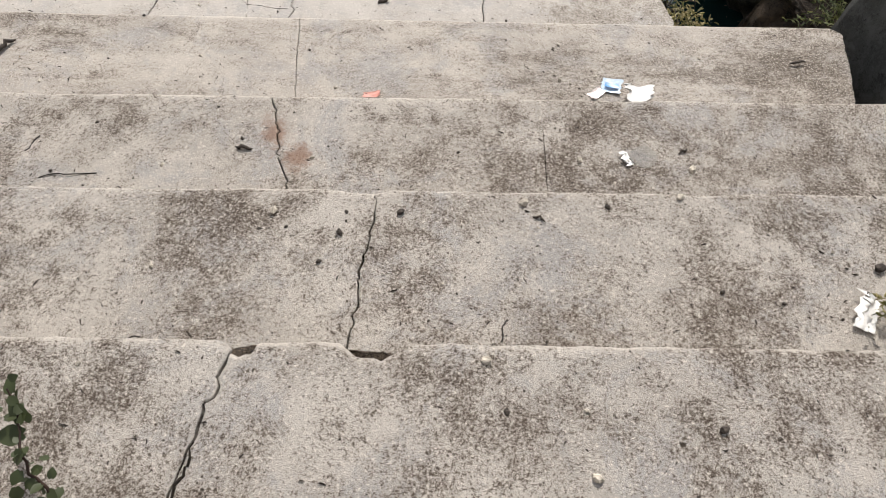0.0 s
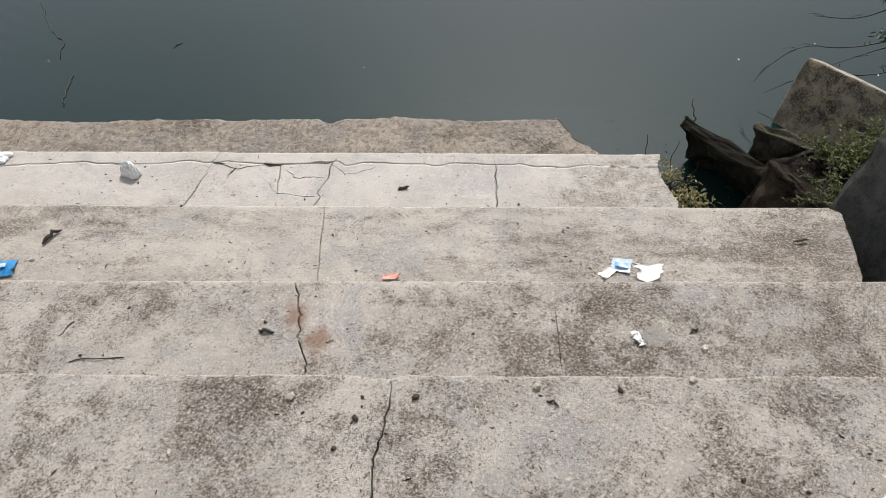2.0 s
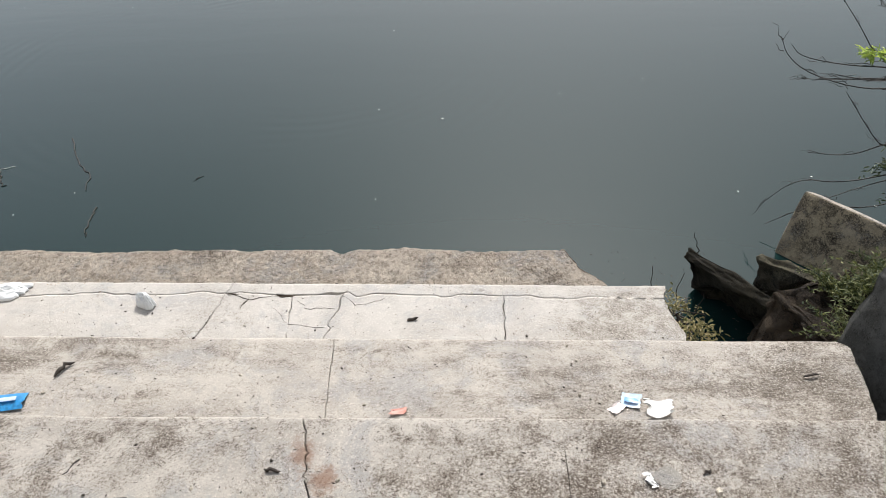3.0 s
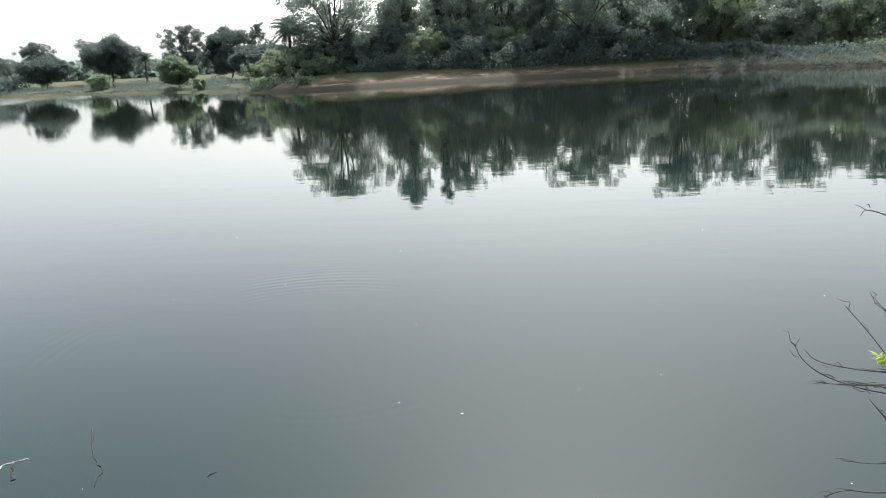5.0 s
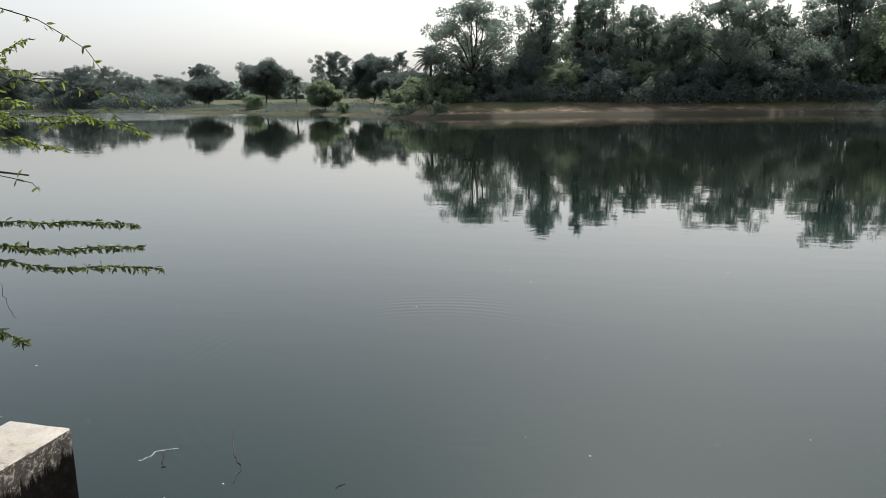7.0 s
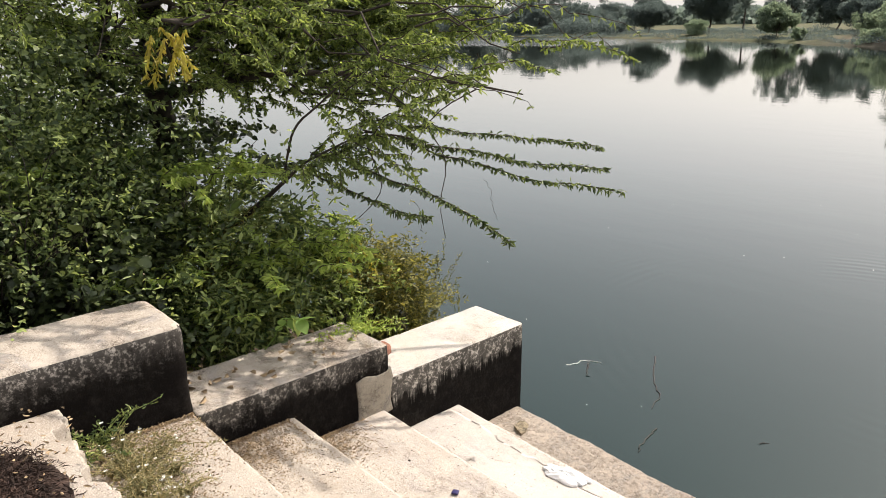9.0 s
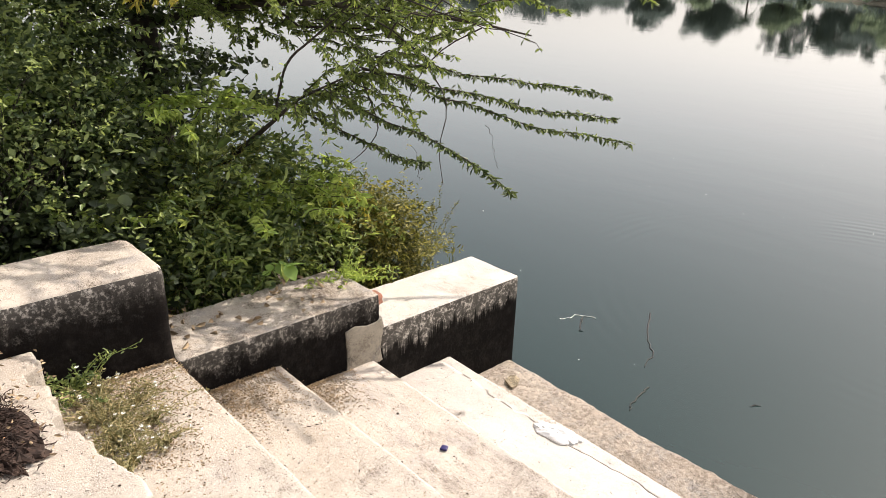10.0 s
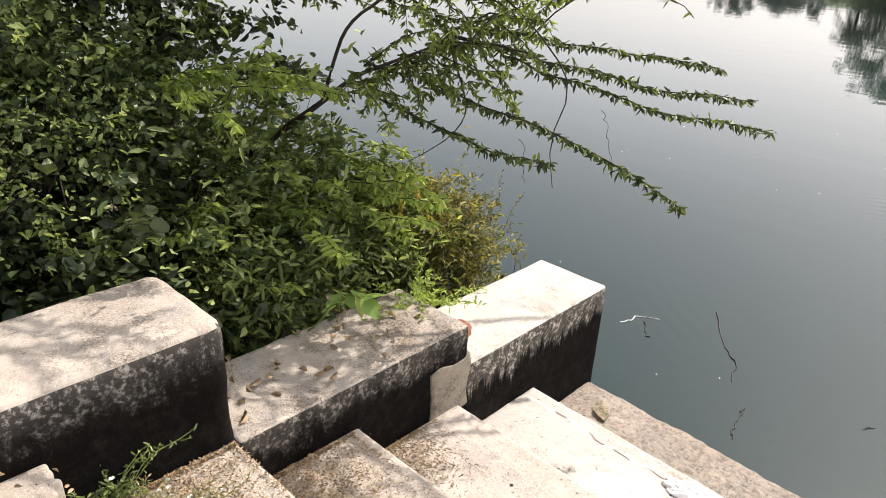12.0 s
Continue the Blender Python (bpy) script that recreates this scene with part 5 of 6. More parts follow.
def build_rubble():
    # fallen end of the opposite parapet
    bm = block((0.085, 1.15, 0.70), 0.012, 0.07, 0.010, 4)
    for v in bm.verts:
        v.co.x -= 0.30
        v.co.y += 0.05 * noise.noise(v.co * 4) * (v.co.y < 0.2)
    ob = tagged(part("parapet_fragment", finish(bm, [FRAGMENT, WALL_TOP], "parapet_fragment", top=0.8)), "fallen brown-stained parapet piece tilted into the water", "rubble")
    ob.matrix_basis = pose(2.949, 3.764, -1.053, 0, 24, 40)
    rock("broken_slab", (0.055, 0.66, 0.50), (1.50, 3.74, -1.15), (-4, -30, 35), SHADED_ROCK, "jagged slab broken from the steps, blackened for its shaded face", "rubble", 3, 0.05)
    rock("broken_slab", (0.045, 0.62, 0.38), (1.80, 3.68, -1.08), (-8, -16, 42), RUBBLE, "broken mossy chunk at the waterline, darkened for shade", "rubble", 5, 0.04)
    rock("soil_mound", (0.55, 0.50, 0.60), (1.80, 3.38, -1.13), (0, 0, 20), SOIL, "dark soil clod held by roots and grass", "soil", 7, 0.08, 0.05)
    rock("tilted_block", (0.55, 0.75, 0.85), (1.93, 2.86, -0.88), (0, 10, 12), SHADY_BLOCK, "smooth grey concrete block leaning beside the steps, darkened for its shaded face", "rubble", 9, 0.012, 0.05)
    r = np.random.default_rng(61)
    for k in range(11):
        x, y = 1.68 + 0.36 * r.uniform(), 3.20 + 0.36 * r.uniform()
        tuft("grass_tuft", (x, y, -0.86 + 0.03 * r.normal()), 44, 0.10, 0.009, LEAF_MOUND, "green grass tuft on the soil clod", 70 + k, 0.9)
    bush("weed_bush", (1.12, 3.62, -1.25), [((1.13, 3.58, -1.10), (0.09, 0.14, 0.12), 520), ((1.12, 3.40, -1.02), (0.07, 0.12, 0.11), 420)], LEAF_GRASS, "small leafy weed beside the broken step end", "weed", 62, 0.018, 0.008, 14)
    for k, (a, b) in enumerate((((1.03, 3.72, -1.2), (1.00, 3.78, -0.90)), ((1.08, 3.66, -1.2), (1.13, 3.70, -0.88)), ((1.10, 3.60, -1.2), (1.20, 3.60, -0.92)), ((1.27, 3.96, -1.0), (1.25, 3.98, -0.84)))):
        w = twig(a, b, r, 0, 0.025, 9)
        v, f = tube(w, np.linspace(0.004, 0.0015, 9), 5)
        tagged(part("dry_twig", mesh_of("dry_twig", v, f, STICK)), "thin dark twig standing by the water", "twig")
    # shrub that leans in over the water
    ob = thing("waterside_shrub", (3.6, 4.7, -1.0), "sparse thorny shrub leaning over the water", "shrub")
    o = np.array((3.6, 4.7, -1.0))
    stems, feather = [], []
    for knots in (((1.80, 4.85, -0.19), (1.83, 4.85, -0.30), (2.01, 4.85, -0.41), (2.34, 4.85, -0.50)), ((1.86, 4.85, -0.21), (1.92, 4.85, -0.29), (2.18, 4.85, -0.36)), ((1.95, 4.85, -0.44), (2.10, 4.85, -0.45)),
                  ((2.04, 4.85, 0.02), (2.20, 4.85, -0.16), (2.32, 4.85, -0.32)), ((2.08, 4.85, 0.51), (2.09, 4.85, 0.54), (2.25, 4.85, 0.50)), ((2.20, 4.85, 0.05), (2.30, 4.85, -0.08)),
                  ((1.75, 4.5, -1.03), (1.91, 4.5, -0.88), (2.16, 4.5, -0.90), (2.41, 4.5, -0.85)), ((2.08, 4.5, -1.02), (2.30, 4.5, -0.92)), ((1.82, 4.5, -1.17), (2.03, 4.5, -1.07), (2.45, 4.5, -1.08)),
                  ((1.93, 4.5, -0.70), (2.16, 4.5, -0.74)), ((2.04, 4.5, -0.37), (2.24, 4.5, -0.60), (2.32, 4.5, -0.68)), ((1.88, 4.5, -0.28), (2.10, 4.5, -0.27)), ((1.93, 4.5, -0.24), (2.20, 4.5, -0.31))):
        q = np.array(knots[::-1])
        root = o + (-0.3, 0.1 * r.normal(), 0.15 + 0.5 * r.uniform())
        p, rad = smooth_path(np.concatenate([twig(root, q[0], r, 0.05, 0.05, 6)[:-1], q]) + r.normal(size=(5 + len(q), 3)) * 0.008, np.linspace(0.008, 0.0016, 5 + len(q)))
        stems.append(tube(p, rad, 5))
        for m in range(7):
            k = r.integers(len(p) // 2, len(p) - 1)
            w = twig(p[k], p[k] + unit(p[k] - p[k - 2] + r.normal(size=3) * 0.012) * r.uniform(0.04, 0.12), r, 0, 0.03, 5)
            stems.append(tube(w, np.linspace(0.0022, 0.001, 5), 4))
        feather.append(spray(p[8:13], r, 0.05, 3, 0.03, 0.3, 0.8))
    v, f = lump(r, (2.50, 4.5, -0.76), (0.16, 0.12, 0.08), 420, 0.03, 0.010)
    tagged(part("foliage", mesh_of("foliage", v - o, f, LEAF_DIM), ob, "dark withered leaf cluster"), kind="stuff")
    v, f = lump(r, (2.34, 4.85, -0.31), (0.08, 0.06, 0.025), 150, 0.035, 0.010)
    tagged(part("foliage", mesh_of("foliage", v - o, f, LEAF_YOUNG), ob, "bright yellow-green shoot"), kind="stuff")
    v, f = join(stems)
    part("stem", mesh_of("stem", v - o, f, STICK, smooth=True), ob)
    v, f = join(feather)
    tagged(part("foliage", mesh_of("foliage", v - o, f, LEAF_FEATHER), ob), kind="stuff")


build_rubble()


# ---- weeds and litter on the steps ----
def tread_z(x, y):
    for k, lip in enumerate(LIP_Y):
        if y < lip:
            a, b = LIP_Z[k]
            return a + (b - a) * min(1, max(0, (x - WALL_X) / 4.6))
    return WATER_Z


def pebble_mesh(seed):
    r = np.random.default_rng(seed)
    bm = bmesh.new()
    bmesh.ops.create_icosphere(bm, subdivisions=2, radius=1.0)
    for v in bm.verts:
        v.co = Vector((v.co.x, v.co.y * r.uniform(0.68, 0.75), v.co.z * 0.6)) * (1 + 0.45 * noise.noise(v.co * 1.5 + Vector((seed * 3.1, 0, 0))) + 0.12 * noise.noise(v.co * 4))
    return finish(bm, [PEBBLE, PEBBLE_DARK][seed % 2:][:1], "pebble", smooth=False)


def build_pebbles():
    r = np.random.default_rng(81)
    kinds = [pebble_mesh(k) for k in range(6)]
    spots = [(-0.24, 1.93, 0.011, 0), (0.05, 1.93, 0.010, 1), (0.33, 1.96, 0.012, 2), (0.52, 1.95, 0.008, 1), (1.09, 1.80, 0.014, 1), (0.23, 1.49, 0.010, 0), (0.61, 1.38, 0.009, 3), (0.83, 2.24, 0.014, 2), (0.52, 2.27, 0.010, 2),
             (-0.57, 3.84, 0.028, 3), (0.69, 1.98, 0.010, 0), (0.40, 1.30, 0.010, 2)]
    for m in range(270):
        x = r.uniform(-2.6, 1.3)
        y = r.uniform(1.15, 3.6)
        spots.append((x, y, 0.0040 * r.lognormal(0, 0.36), int(r.integers(0, 6))))
    for x, y, s, k in spots:
        ob = new("pebble", kinds[k])
        ob.matrix_basis = Matrix.Translation((x, y, tread_z(x, y) + s * 0.45)) @ pose(0, 0, 0, 0, 0, r.uniform(0, 360)) @ Matrix.Scale(s, 4)
        tagged(ob, "small dark stone lying on a step" if k % 2 else "small pale stone lying on a step", "pebble", "pebbles on the steps")
    # crumbs and grit
    n = 6500
    x, y = r.uniform(-2.95, 1.5, n), r.uniform(1.0, 4.15, n)
    near_lip = np.array([min(((v - q) % 9) for q in (0.94,) + LIP_Y[:-1]) for v in y])
    keep = (near_lip < 0.35 * r.uniform(size=n) ** 1.5 + 0.04) | (r.uniform(size=n) < 0.25)
    x, y = x[keep], y[keep]
    b = np.stack([x, y, np.array([tread_z(u, v) for u, v in zip(x, y)]) + 0.002], axis=-1)
    d = r.normal(size=(len(b), 3)) * (1, 1, 0.25)
    me = mesh_of("grit", *leaves(b, d, 0.009 * r.lognormal(0, 0.4, len(b)), 0.004, 0.35), PEBBLE_DARK)
    tagged(part("grit", me), "fine dark grit and crumbs on the steps", "grit", kind="stuff")


build_pebbles()


def scatter(name, mat, centre, spread, n, size, label, seed, lift=0.012, thin=0.4):
    r = np.random.default_rng(seed)
    x = centre[0] + r.normal(size=n) * spread[0]
    y = centre[1] + r.normal(size=n) * spread[1]
    x = np.maximum(x, WALL_X + 0.02)
    lo, hi = centre[2], centre[3]
    y = np.clip(y, lo, hi)
    b = np.stack([x, y, np.array([tread_z(u, v) for u, v in zip(x, y)]) + 0.003 + lift * r.uniform(size=n)], axis=-1)
    d = r.normal(size=(n, 3)) * (1, 1, 0.3)
    tagged(part(name, mesh_of(name, *leaves(b, d, size * r.uniform(0.5, 1.4, n), size * thin, 0.3), mat)), label, "litter", kind="stuff")


def build_litter():
    bm = bmesh.new()
    bmesh.ops.create_icosphere(bm, subdivisions=5, radius=1.0)
    for v in bm.verts:
        q = v.co.copy()
        out = 1 + 0.5 * noise.noise(q * 1.7) + 0.25 * noise.noise(q * 6)
        v.co = Vector((q.x * 0.30 * out, q.y * 0.13 * out, 0.032 * q.z * (1 + 0.9 * noise.noise(q * 9) + 0.6 * noise.noise(q * 24))))
    ob = part("leaf_mulch", finish(bm, [LITTER_DARK], "leaf_mulch", smooth=False))
    ob.matrix_basis = pose(-2.52, 1.20, tread_z(-2.52, 1.20), 0, 0, 14)
    tagged(ob, "matted dark rotten leaf mulch on a step", "litter")
    scatter("leaf_litter", LITTER_DARK, (-2.53, 1.20, 0.96, 1.36), (0.105, 0.058), 7000, 0.026, "heap of rotten dark-brown leaves on a step", 91, 0.038, 0.14)
    scatter("leaf_litter", LITTER_DRY, (-2.62, 1.30, 0.96, 1.47), (0.18, 0.10), 110, 0.022, "brown curled leaves on the rotten heap", 97, 0.055, 0.4)
    scatter("leaf_litter", LITTER_DRY, (-2.92, 1.75, 1.56, 1.98), (0.16, 0.14), 3000, 0.0115, "dry straw-coloured leaf litter by the parapet", 92)
    scatter("leaf_litter", LITTER_DRY, (-2.50, 1.72, 1.56, 1.98), (0.16, 0.08), 700, 0.012, "dry brown bits round the weeds", 98)
    scatter("leaf_litter", LITTER_DRY, (-2.90, 2.22, 2.02, 2.45), (0.15, 0.13), 3000, 0.0115, "dry straw-coloured leaf litter by the parapet", 93)
    scatter("leaf_litter", LITTER_DRY, (-2.93, 2.62, 2.52, 2.9), (0.12, 0.12), 3000, 0.0115, "dry straw-coloured leaf litter by the parapet", 94)
    scatter("leaf_litter", LITTER_DRY, (-2.4, 2.3, 2.02, 3.6), (0.45, 0.6), 1800, 0.008, "scattered dry leaf bits on the steps", 95)
    r = np.random.default_rng(96)
    n = 40
    b = np.stack([r.uniform(-3.43, -3.06, n), 2.05 + 0.95 * r.uniform(size=n) ** 1.3, np.full(n, -0.238) + 0.02 * r.uniform(size=n) ** 2], axis=-1)
    tagged(part("leaf_litter", mesh_of("leaf_litter", *leaves(b, r.normal(size=(n, 3)) * (1, 1, 0.3), 0.045 * r.uniform(0.4, 1.5, n), 0.022, 0.55), LITTER_DRY)), "curled brown leaves on the lower parapet", "litter", kind="stuff")
    for k, (x, y, n, h) in enumerate(((-2.98, 1.58, 44, 0.16), (-2.86, 1.64, 36, 0.12), (-2.74, 1.60, 44, 0.12), (-2.62, 1.63, 44, 0.12), (-2.52, 1.58, 40, 0.11), (-2.42, 1.62, 32, 0.10), (-2.76, 1.74, 26, 0.09), (-2.60, 1.74, 24, 0.08), (-2.44, 1.72, 22, 0.07), (-2.36, 1.56, 26, 0.09))):
        tuft("weed", (x, y, tread_z(x, y)), n, h * (0.85 if k else 1), 0.0065 if k else 0.009, LEAF_GRASS if k else LEAF_TANGLE, "straggly weed with tiny white flowers on a step", 110 + k, 0.9, 7 if k else 2)
    tuft("weed", (1.10, 1.66, -0.22), 14, 0.06, 0.010, LEAF_GRASS, "small weed at the step edge", 120)
    # leafy weed close to the viewer
    ob = thing("weed", (-0.41, 1.215, 0.0), "leafy dark-green weed with a thin stem growing on a step", "weed")
    r = np.random.default_rng(121)
    stem = twig((0, 0, 0), (-0.075, 0.17, 0.13), r, 0.01, 0.015, 14)
    part("stem", mesh_of("stem", *tube(stem, np.linspace(0.0030, 0.0014, 14), 5), LITTER_DARK, smooth=True), ob)
    for k in range(40):
        v, f = broad_leaf((0.030 if k % 5 == 2 else 0.015) * r.uniform(0.7, 1.3))
        lf = part("leaf", mesh_of("leaf", v, f, LEAF_WEED, smooth=True), ob)
        lf.matrix_basis = Matrix.Translation(Vector(stem[1 + (k * 13) // 40]) + Vector(r.normal(size=3) * 0.011)) @ pose(0, 0, 0, r.uniform(-50, 35), r.uniform(-40, 40), 137 * k)


build_litter()


def sheet(size, seed, crumple=0.2, n=9, mat=None, name="sheet", curl=0.0):
    """A crumpled sheet with thickness of its folds."""
    r = np.random.default_rng(seed)
    sx, sy = size
    x, y = np.meshgrid(np.linspace(-0.5, 0.5, n), np.linspace(-0.5, 0.5, n))
    z = np.zeros_like(x)
    for k in range(4):
        a, c = r.uniform(0, np.pi), r.uniform(-0.3, 0.3)
        t = x * np.cos(a) + y * np.sin(a) - c
        z += np.abs(t) * r.uniform(-1, 1) * crumple
    z += curl * x * x * 2
    z -= z.min()
    v = np.stack([x * sx + z * 0.02 * r.normal(size=x.shape), y * sy, z * min(sx, sy)], axis=-1).reshape(-1, 3)
    i = (np.arange(n - 1)[:, None] * n + np.arange(n - 1)[None]).ravel()
    return mesh_of(name, v, np.stack([i, i + 1, i + n + 1, i + n], axis=-1), mat)


def drop(name, me, x, y, rz, label, category="litter", rx=0.0, lift=0.003):
    ob = part(name, me)
    ob.matrix_basis = pose(x, y, tread_z(x, y) + lift, rx, 0, rz)
    return tagged(ob, label, category)


def plastic_bag(size, seed):
    """A flattened, creased bag with a ragged outline."""
    bm = bmesh.new()
    bmesh.ops.create_icosphere(bm, subdivisions=5, radius=1.0)
    for v in bm.verts:
        q = v.co.copy()
        out = 1 + 0.35 * noise.noise(Vector((q.x, q.y, seed)) * 1.6) + 0.14 * noise.noise(Vector((q.x, q.y, seed)) * 5)
        crease = 0.75 - 0.9 * abs(noise.noise(Vector((q.x * 1.4 + seed, q.y * 2.2, 0)) * 1.5)) + 0.35 * abs(noise.noise(Vector((q.x * 4, q.y * 3, seed))))
        v.co = Vector((q.x * size[0] * out, q.y * size[1] * out, (max(-0.1, q.z) * crease) * size[2]))
    return finish(bm, [BAG_WHITE], "plastic_bag", smooth=True)


def build_trash():
    drop("plastic_bag", plastic_bag((0.135, 0.06, 0.04), 2.0), -2.1, 3.54, 12, "crumpled white plastic bag on a step", "plastic bag", lift=0.005)
    drop("plastic_scrap", plastic_bag((0.058, 0.030, 0.085), 5.0), -1.37, 3.47, -30, "small crumpled white plastic scrap standing on a step", "plastic", 0, 0.006)
    pouch = drop("sachet", sheet((0.065, 0.06), 3, 0.3, 9, BLUE_WHITE, "sachet"), 0.70, 2.75, -15, "torn blue and white foil sachet on a step", "sachet")
    stripe = part("stripe", sheet((0.045, 0.02), 3, 0.2, 5, BLUE, "stripe"), pouch, "blue printed band")
    stripe.location = (0.0, -0.004, 0.010)
    drop("paper", sheet((0.095, 0.065), 4, 0.4, 9, PAPER, "paper", 0.2), 0.79, 2.71, 8, "creased white paper scrap on a step", "paper")
    drop("foil_scrap", sheet((0.05, 0.035), 6, 0.4, 7, SILVER, "foil_scrap"), 0.645, 2.715, 40, "crumpled silvery foil scrap on a step", "foil")
    drop("wrapper", sheet((0.055, 0.028), 7, 0.5, 9, RED, "wrapper"), -0.11, 2.69, 12, "torn red wrapper on a step", "wrapper")
    pouch = drop("sachet", sheet((0.12, 0.08), 8, 0.2, 9, BLUE, "sachet"), -1.53, 2.71, 10, "blue foil sachet lying on a step", "sachet")
    stripe = part("stripe", sheet((0.07, 0.02), 8, 0.15, 5, BLUE_WHITE, "stripe"), pouch, "pale printed band")
    stripe.location = (0.0, 0.0, 0.020)
    drop("paper", sheet((0.022, 0.05), 9, 0.5, 7, PAPER, "paper"), 0.652, 2.275, 15, "small white paper strip on a step", "paper")
    drop("paper", sheet((0.045, 0.085), 10, 0.6, 11, PAPER, "paper"), 1.03, 1.69, -25, "crumpled white paper at the step's end", "paper")
    bm = block((0.032, 0.032, 0.012), 0.004, 0.02, 0.0005, 3)
    ob = part("bottle_cap", finish(bm, [INK], "bottle_cap"))
    ob.matrix_basis = pose(-2.17, 2.84, tread_z(-2.17, 2.84) + 0.014, 0, 0, 30)
    tagged(ob, "dark-blue bottle cap on a step", "cap")
    # loose slab piece on the lowest step
    bm = bmesh.new()
    bmesh.ops.create_circle(bm, cap_ends=True, segments=7, radius=0.085)
    for v in bm.verts:
        v.co = Vector((v.co.x * 1.25, v.co.y * 0.55, 0)) * (1 + 0.9 * noise.noise(v.co * 23 + Vector((3, 0, 0))))
    bmesh.ops.solidify(bm, geom=bm.faces[:], thickness=0.014)
    ob = part("stone_flake", finish(bm, [FRAGMENT], "stone_flake", smooth=False))
    ob.matrix_basis = pose(-2.80, 3.98, tread_z(-2.8, 3.98) + 0.016, 4, 4, 125)
    tagged(ob, "flat loose concrete flake on the lowest step", "stone")
    rock("brick_piece", (0.07, 0.045, 0.06), (-3.055, 3.107, -0.288), (9, 4, 8), BRICK, "broken red brick showing in the parapet joint", "brick", 14, 0.014, 0.006)
    bm = bmesh.new()
    bmesh.ops.create_circle(bm, cap_ends=True, segments=40, radius=0.038)
    for v in bm.verts:
        v.co *= 1 + 0.28 * noise.noise(v.co * 22)
    bmesh.ops.solidify(bm, geom=bm.faces[:], thickness=0.002)
    ob = part("mortar_patch", finish(bm, [SMEAR], "mortar_patch", smooth=False))
    ob.matrix_basis = pose(0.70, 2.285, tread_z(0.7, 2.285) + 0.002, 0, 0, 20)
    tagged(ob, "smooth grey mortar smear on a step", "mortar")
    # soil-brown plugs darken the two notches of the lip
    for k, (cx, w, deep) in enumerate(((-0.190, 0.060, 0.020), (0.035, 0.090, 0.018))):
        rock("soil_brown_plug", (w, deep, 0.05), (cx, 1.505, -0.040), (0, 0, 4 - 8 * k), SOIL_BROWN, "soil-brown plug filling a chipped step lip", "soil", 21 + k, 0.012, 0.006)
    # pods and twigs
    r = np.random.default_rng(131)
    for x, y, L, a, w in ((-1.42, 2.83, 0.09, 60, 0.008), (-0.45, 2.30, 0.05, -10, 0.006), (1.33, 2.87, 0.06, 10, 0.005), (-0.15, 3.37, 0.05, 20, 0.008), (0.35, 1.93, 0.035, -40, 0.003), (0.80, 2.30, 0.03, 30, 0.004)):
        p = twig((0, 0, w), (L * math.cos(radians(a)), L * math.sin(radians(a)), w), r, 0.004, 0.012, 7)
        ob = part("seed_pod", mesh_of("seed_pod", *tube(p, w * np.array([0.4, 0.9, 1, 0.9, 1, 0.8, 0.3]), 6), PEBBLE_DARK, smooth=True))
        ob.location = (x, y, tread_z(x, y))
        tagged(ob, "dark dry seed pod on a step", "pod")
    for x, y, L, a in ((-0.98, 2.18, 0.16, 8), (-1.05, 2.28, 0.06, 60), (0.27, 1.62, 0.05, 70), (-0.52, 1.60, 0.05, 20)):
        p = twig((0, 0, 0.003), (L * math.cos(radians(a)), L * math.sin(radians(a)), 0.003), r, 0.001, 0.010, 9) * (1, 1, 0.4)
        ob = part("twig", mesh_of("twig", *tube(p, 0.0017, 5), STICK, smooth=True))
        ob.location = (x, y, tread_z(x, y))
        tagged(ob, "thin crooked twig lying on a step", "twig")
    # things afloat
    for pts, w, mat, text in ((((-2.98, 5.84), (-2.76, 5.45), (-2.60, 5.30), (-2.53, 5.08)), 0.0055, STICK, "thin dark stick afloat on the pond"),
                              (((-2.37, 4.86), (-2.33, 4.66), (-2.29, 4.53)), 0.0055, STICK, "thin dark stick afloat on the pond"),
                              (((-1.77, 5.24), (-1.79, 5.22), (-1.80, 5.19)), 0.002, STICK, "small dark twig afloat on the pond"),
                              (((-3.38, 5.20), (-3.34, 5.36), (-3.22, 5.42)), 0.004, PETAL, "whitish bent reed afloat on the pond"),
                              (((-3.30, 5.36), (-3.22, 5.22), (-3.14, 5.14)), 0.005, STICK, "small dark twig afloat on the pond")):
        p = np.array([(x, y, WATER_Z + 0.003) for x, y in pts])
        s = np.linspace(0, len(p) - 1, 14)
        p = np.stack([np.interp(s, np.arange(len(p)), p[:, k]) for k in range(3)], axis=-1) + r.normal(size=(14, 3)) * (0.008, 0.008, 0.001)
        ob = part("floating_stick", mesh_of("floating_stick", *tube(p - p[0], w * np.linspace(1, 0.5, 14), 5), mat, smooth=True))
        ob.location = p[0]
        tagged(ob, text, "stick")
    n = 46
    b = np.stack([r.uniform(-6, 6, n), 4.6 + 9 * r.uniform(size=n) ** 1.4, np.full(n, WATER_Z + 0.004)], axis=-1)
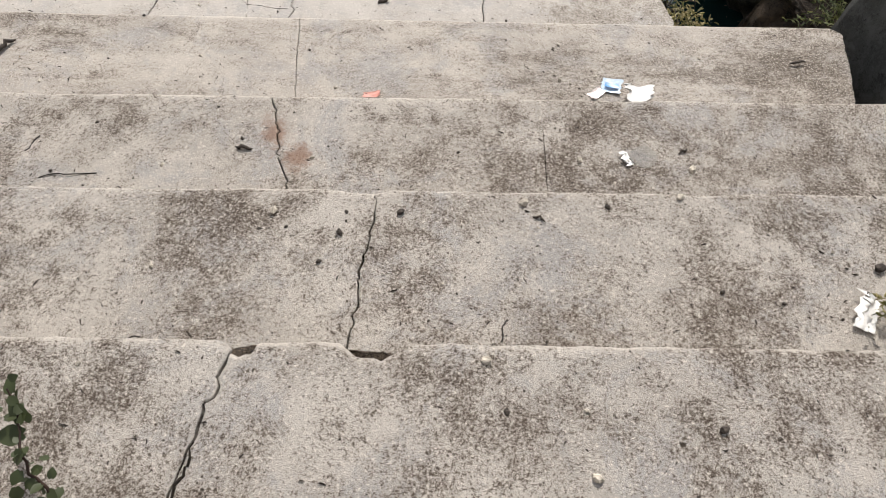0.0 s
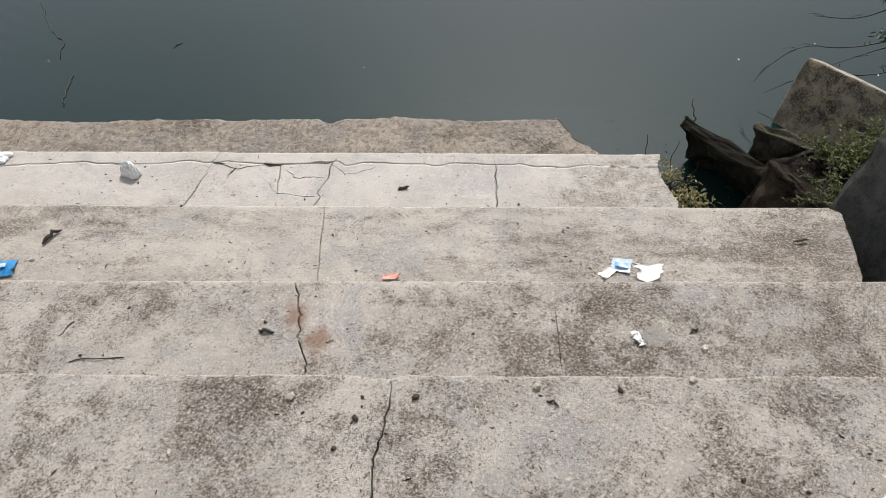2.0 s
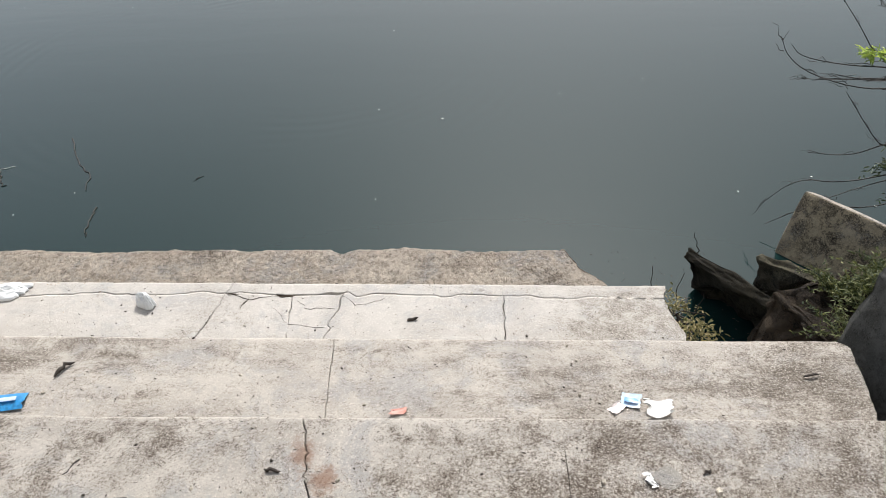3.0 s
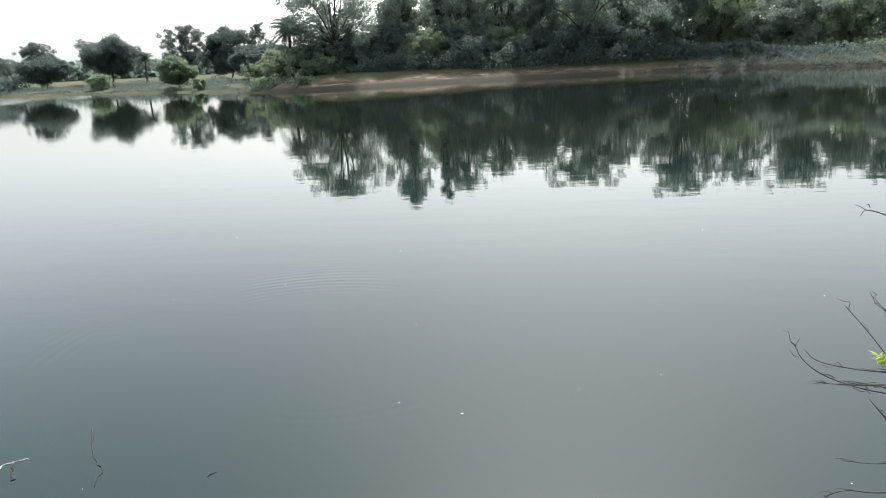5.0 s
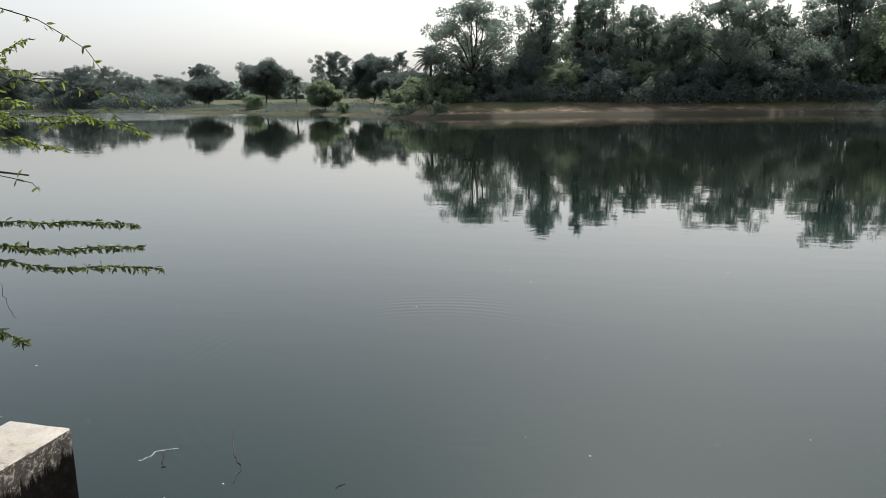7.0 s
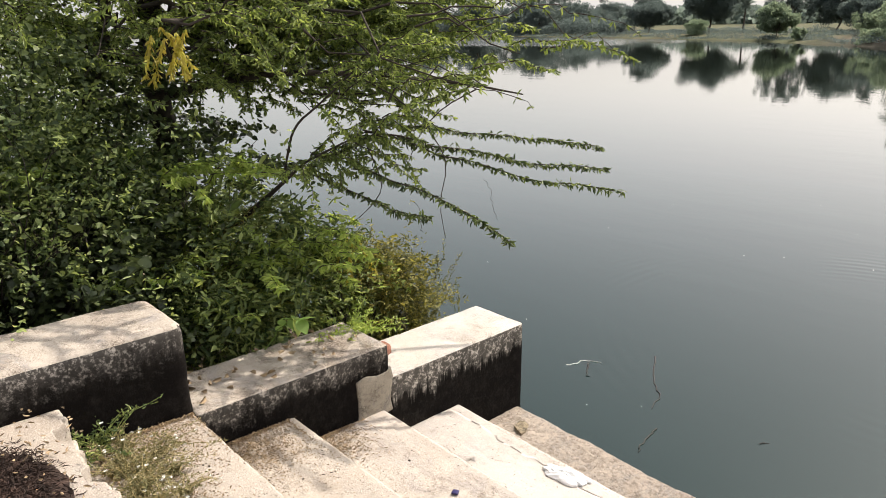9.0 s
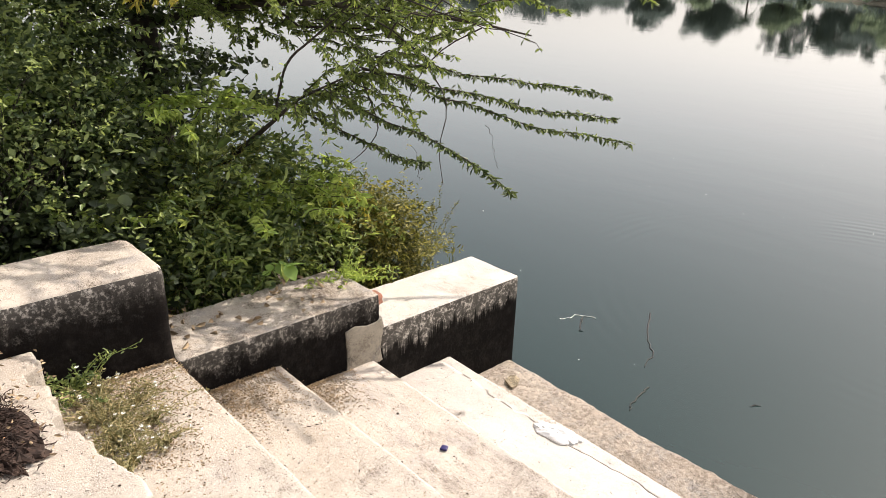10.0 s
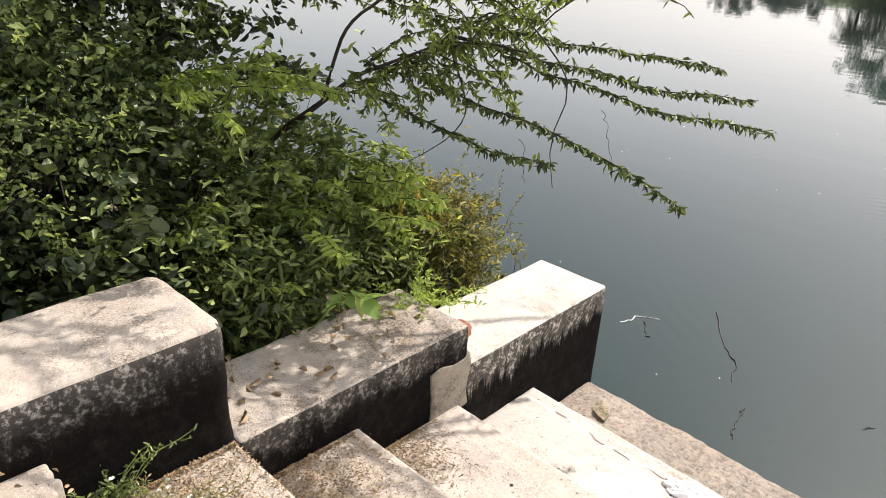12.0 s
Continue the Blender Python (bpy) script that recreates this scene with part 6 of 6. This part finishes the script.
    tagged(part("flotsam", mesh_of("flotsam", *leaves(b, r.normal(size=(n, 3)) * (1, 1, 0.0), 0.013 * r.lognormal(0, 0.4, n), 0.008, 0.02, np.array((0, 0, 4.0))), PETAL)), "tiny pale flecks floating on the pond", "flotsam", kind="stuff")


build_trash()


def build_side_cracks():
    """Side cracks off the long crack of the lime-washed step, as dark strips laid on the tread."""
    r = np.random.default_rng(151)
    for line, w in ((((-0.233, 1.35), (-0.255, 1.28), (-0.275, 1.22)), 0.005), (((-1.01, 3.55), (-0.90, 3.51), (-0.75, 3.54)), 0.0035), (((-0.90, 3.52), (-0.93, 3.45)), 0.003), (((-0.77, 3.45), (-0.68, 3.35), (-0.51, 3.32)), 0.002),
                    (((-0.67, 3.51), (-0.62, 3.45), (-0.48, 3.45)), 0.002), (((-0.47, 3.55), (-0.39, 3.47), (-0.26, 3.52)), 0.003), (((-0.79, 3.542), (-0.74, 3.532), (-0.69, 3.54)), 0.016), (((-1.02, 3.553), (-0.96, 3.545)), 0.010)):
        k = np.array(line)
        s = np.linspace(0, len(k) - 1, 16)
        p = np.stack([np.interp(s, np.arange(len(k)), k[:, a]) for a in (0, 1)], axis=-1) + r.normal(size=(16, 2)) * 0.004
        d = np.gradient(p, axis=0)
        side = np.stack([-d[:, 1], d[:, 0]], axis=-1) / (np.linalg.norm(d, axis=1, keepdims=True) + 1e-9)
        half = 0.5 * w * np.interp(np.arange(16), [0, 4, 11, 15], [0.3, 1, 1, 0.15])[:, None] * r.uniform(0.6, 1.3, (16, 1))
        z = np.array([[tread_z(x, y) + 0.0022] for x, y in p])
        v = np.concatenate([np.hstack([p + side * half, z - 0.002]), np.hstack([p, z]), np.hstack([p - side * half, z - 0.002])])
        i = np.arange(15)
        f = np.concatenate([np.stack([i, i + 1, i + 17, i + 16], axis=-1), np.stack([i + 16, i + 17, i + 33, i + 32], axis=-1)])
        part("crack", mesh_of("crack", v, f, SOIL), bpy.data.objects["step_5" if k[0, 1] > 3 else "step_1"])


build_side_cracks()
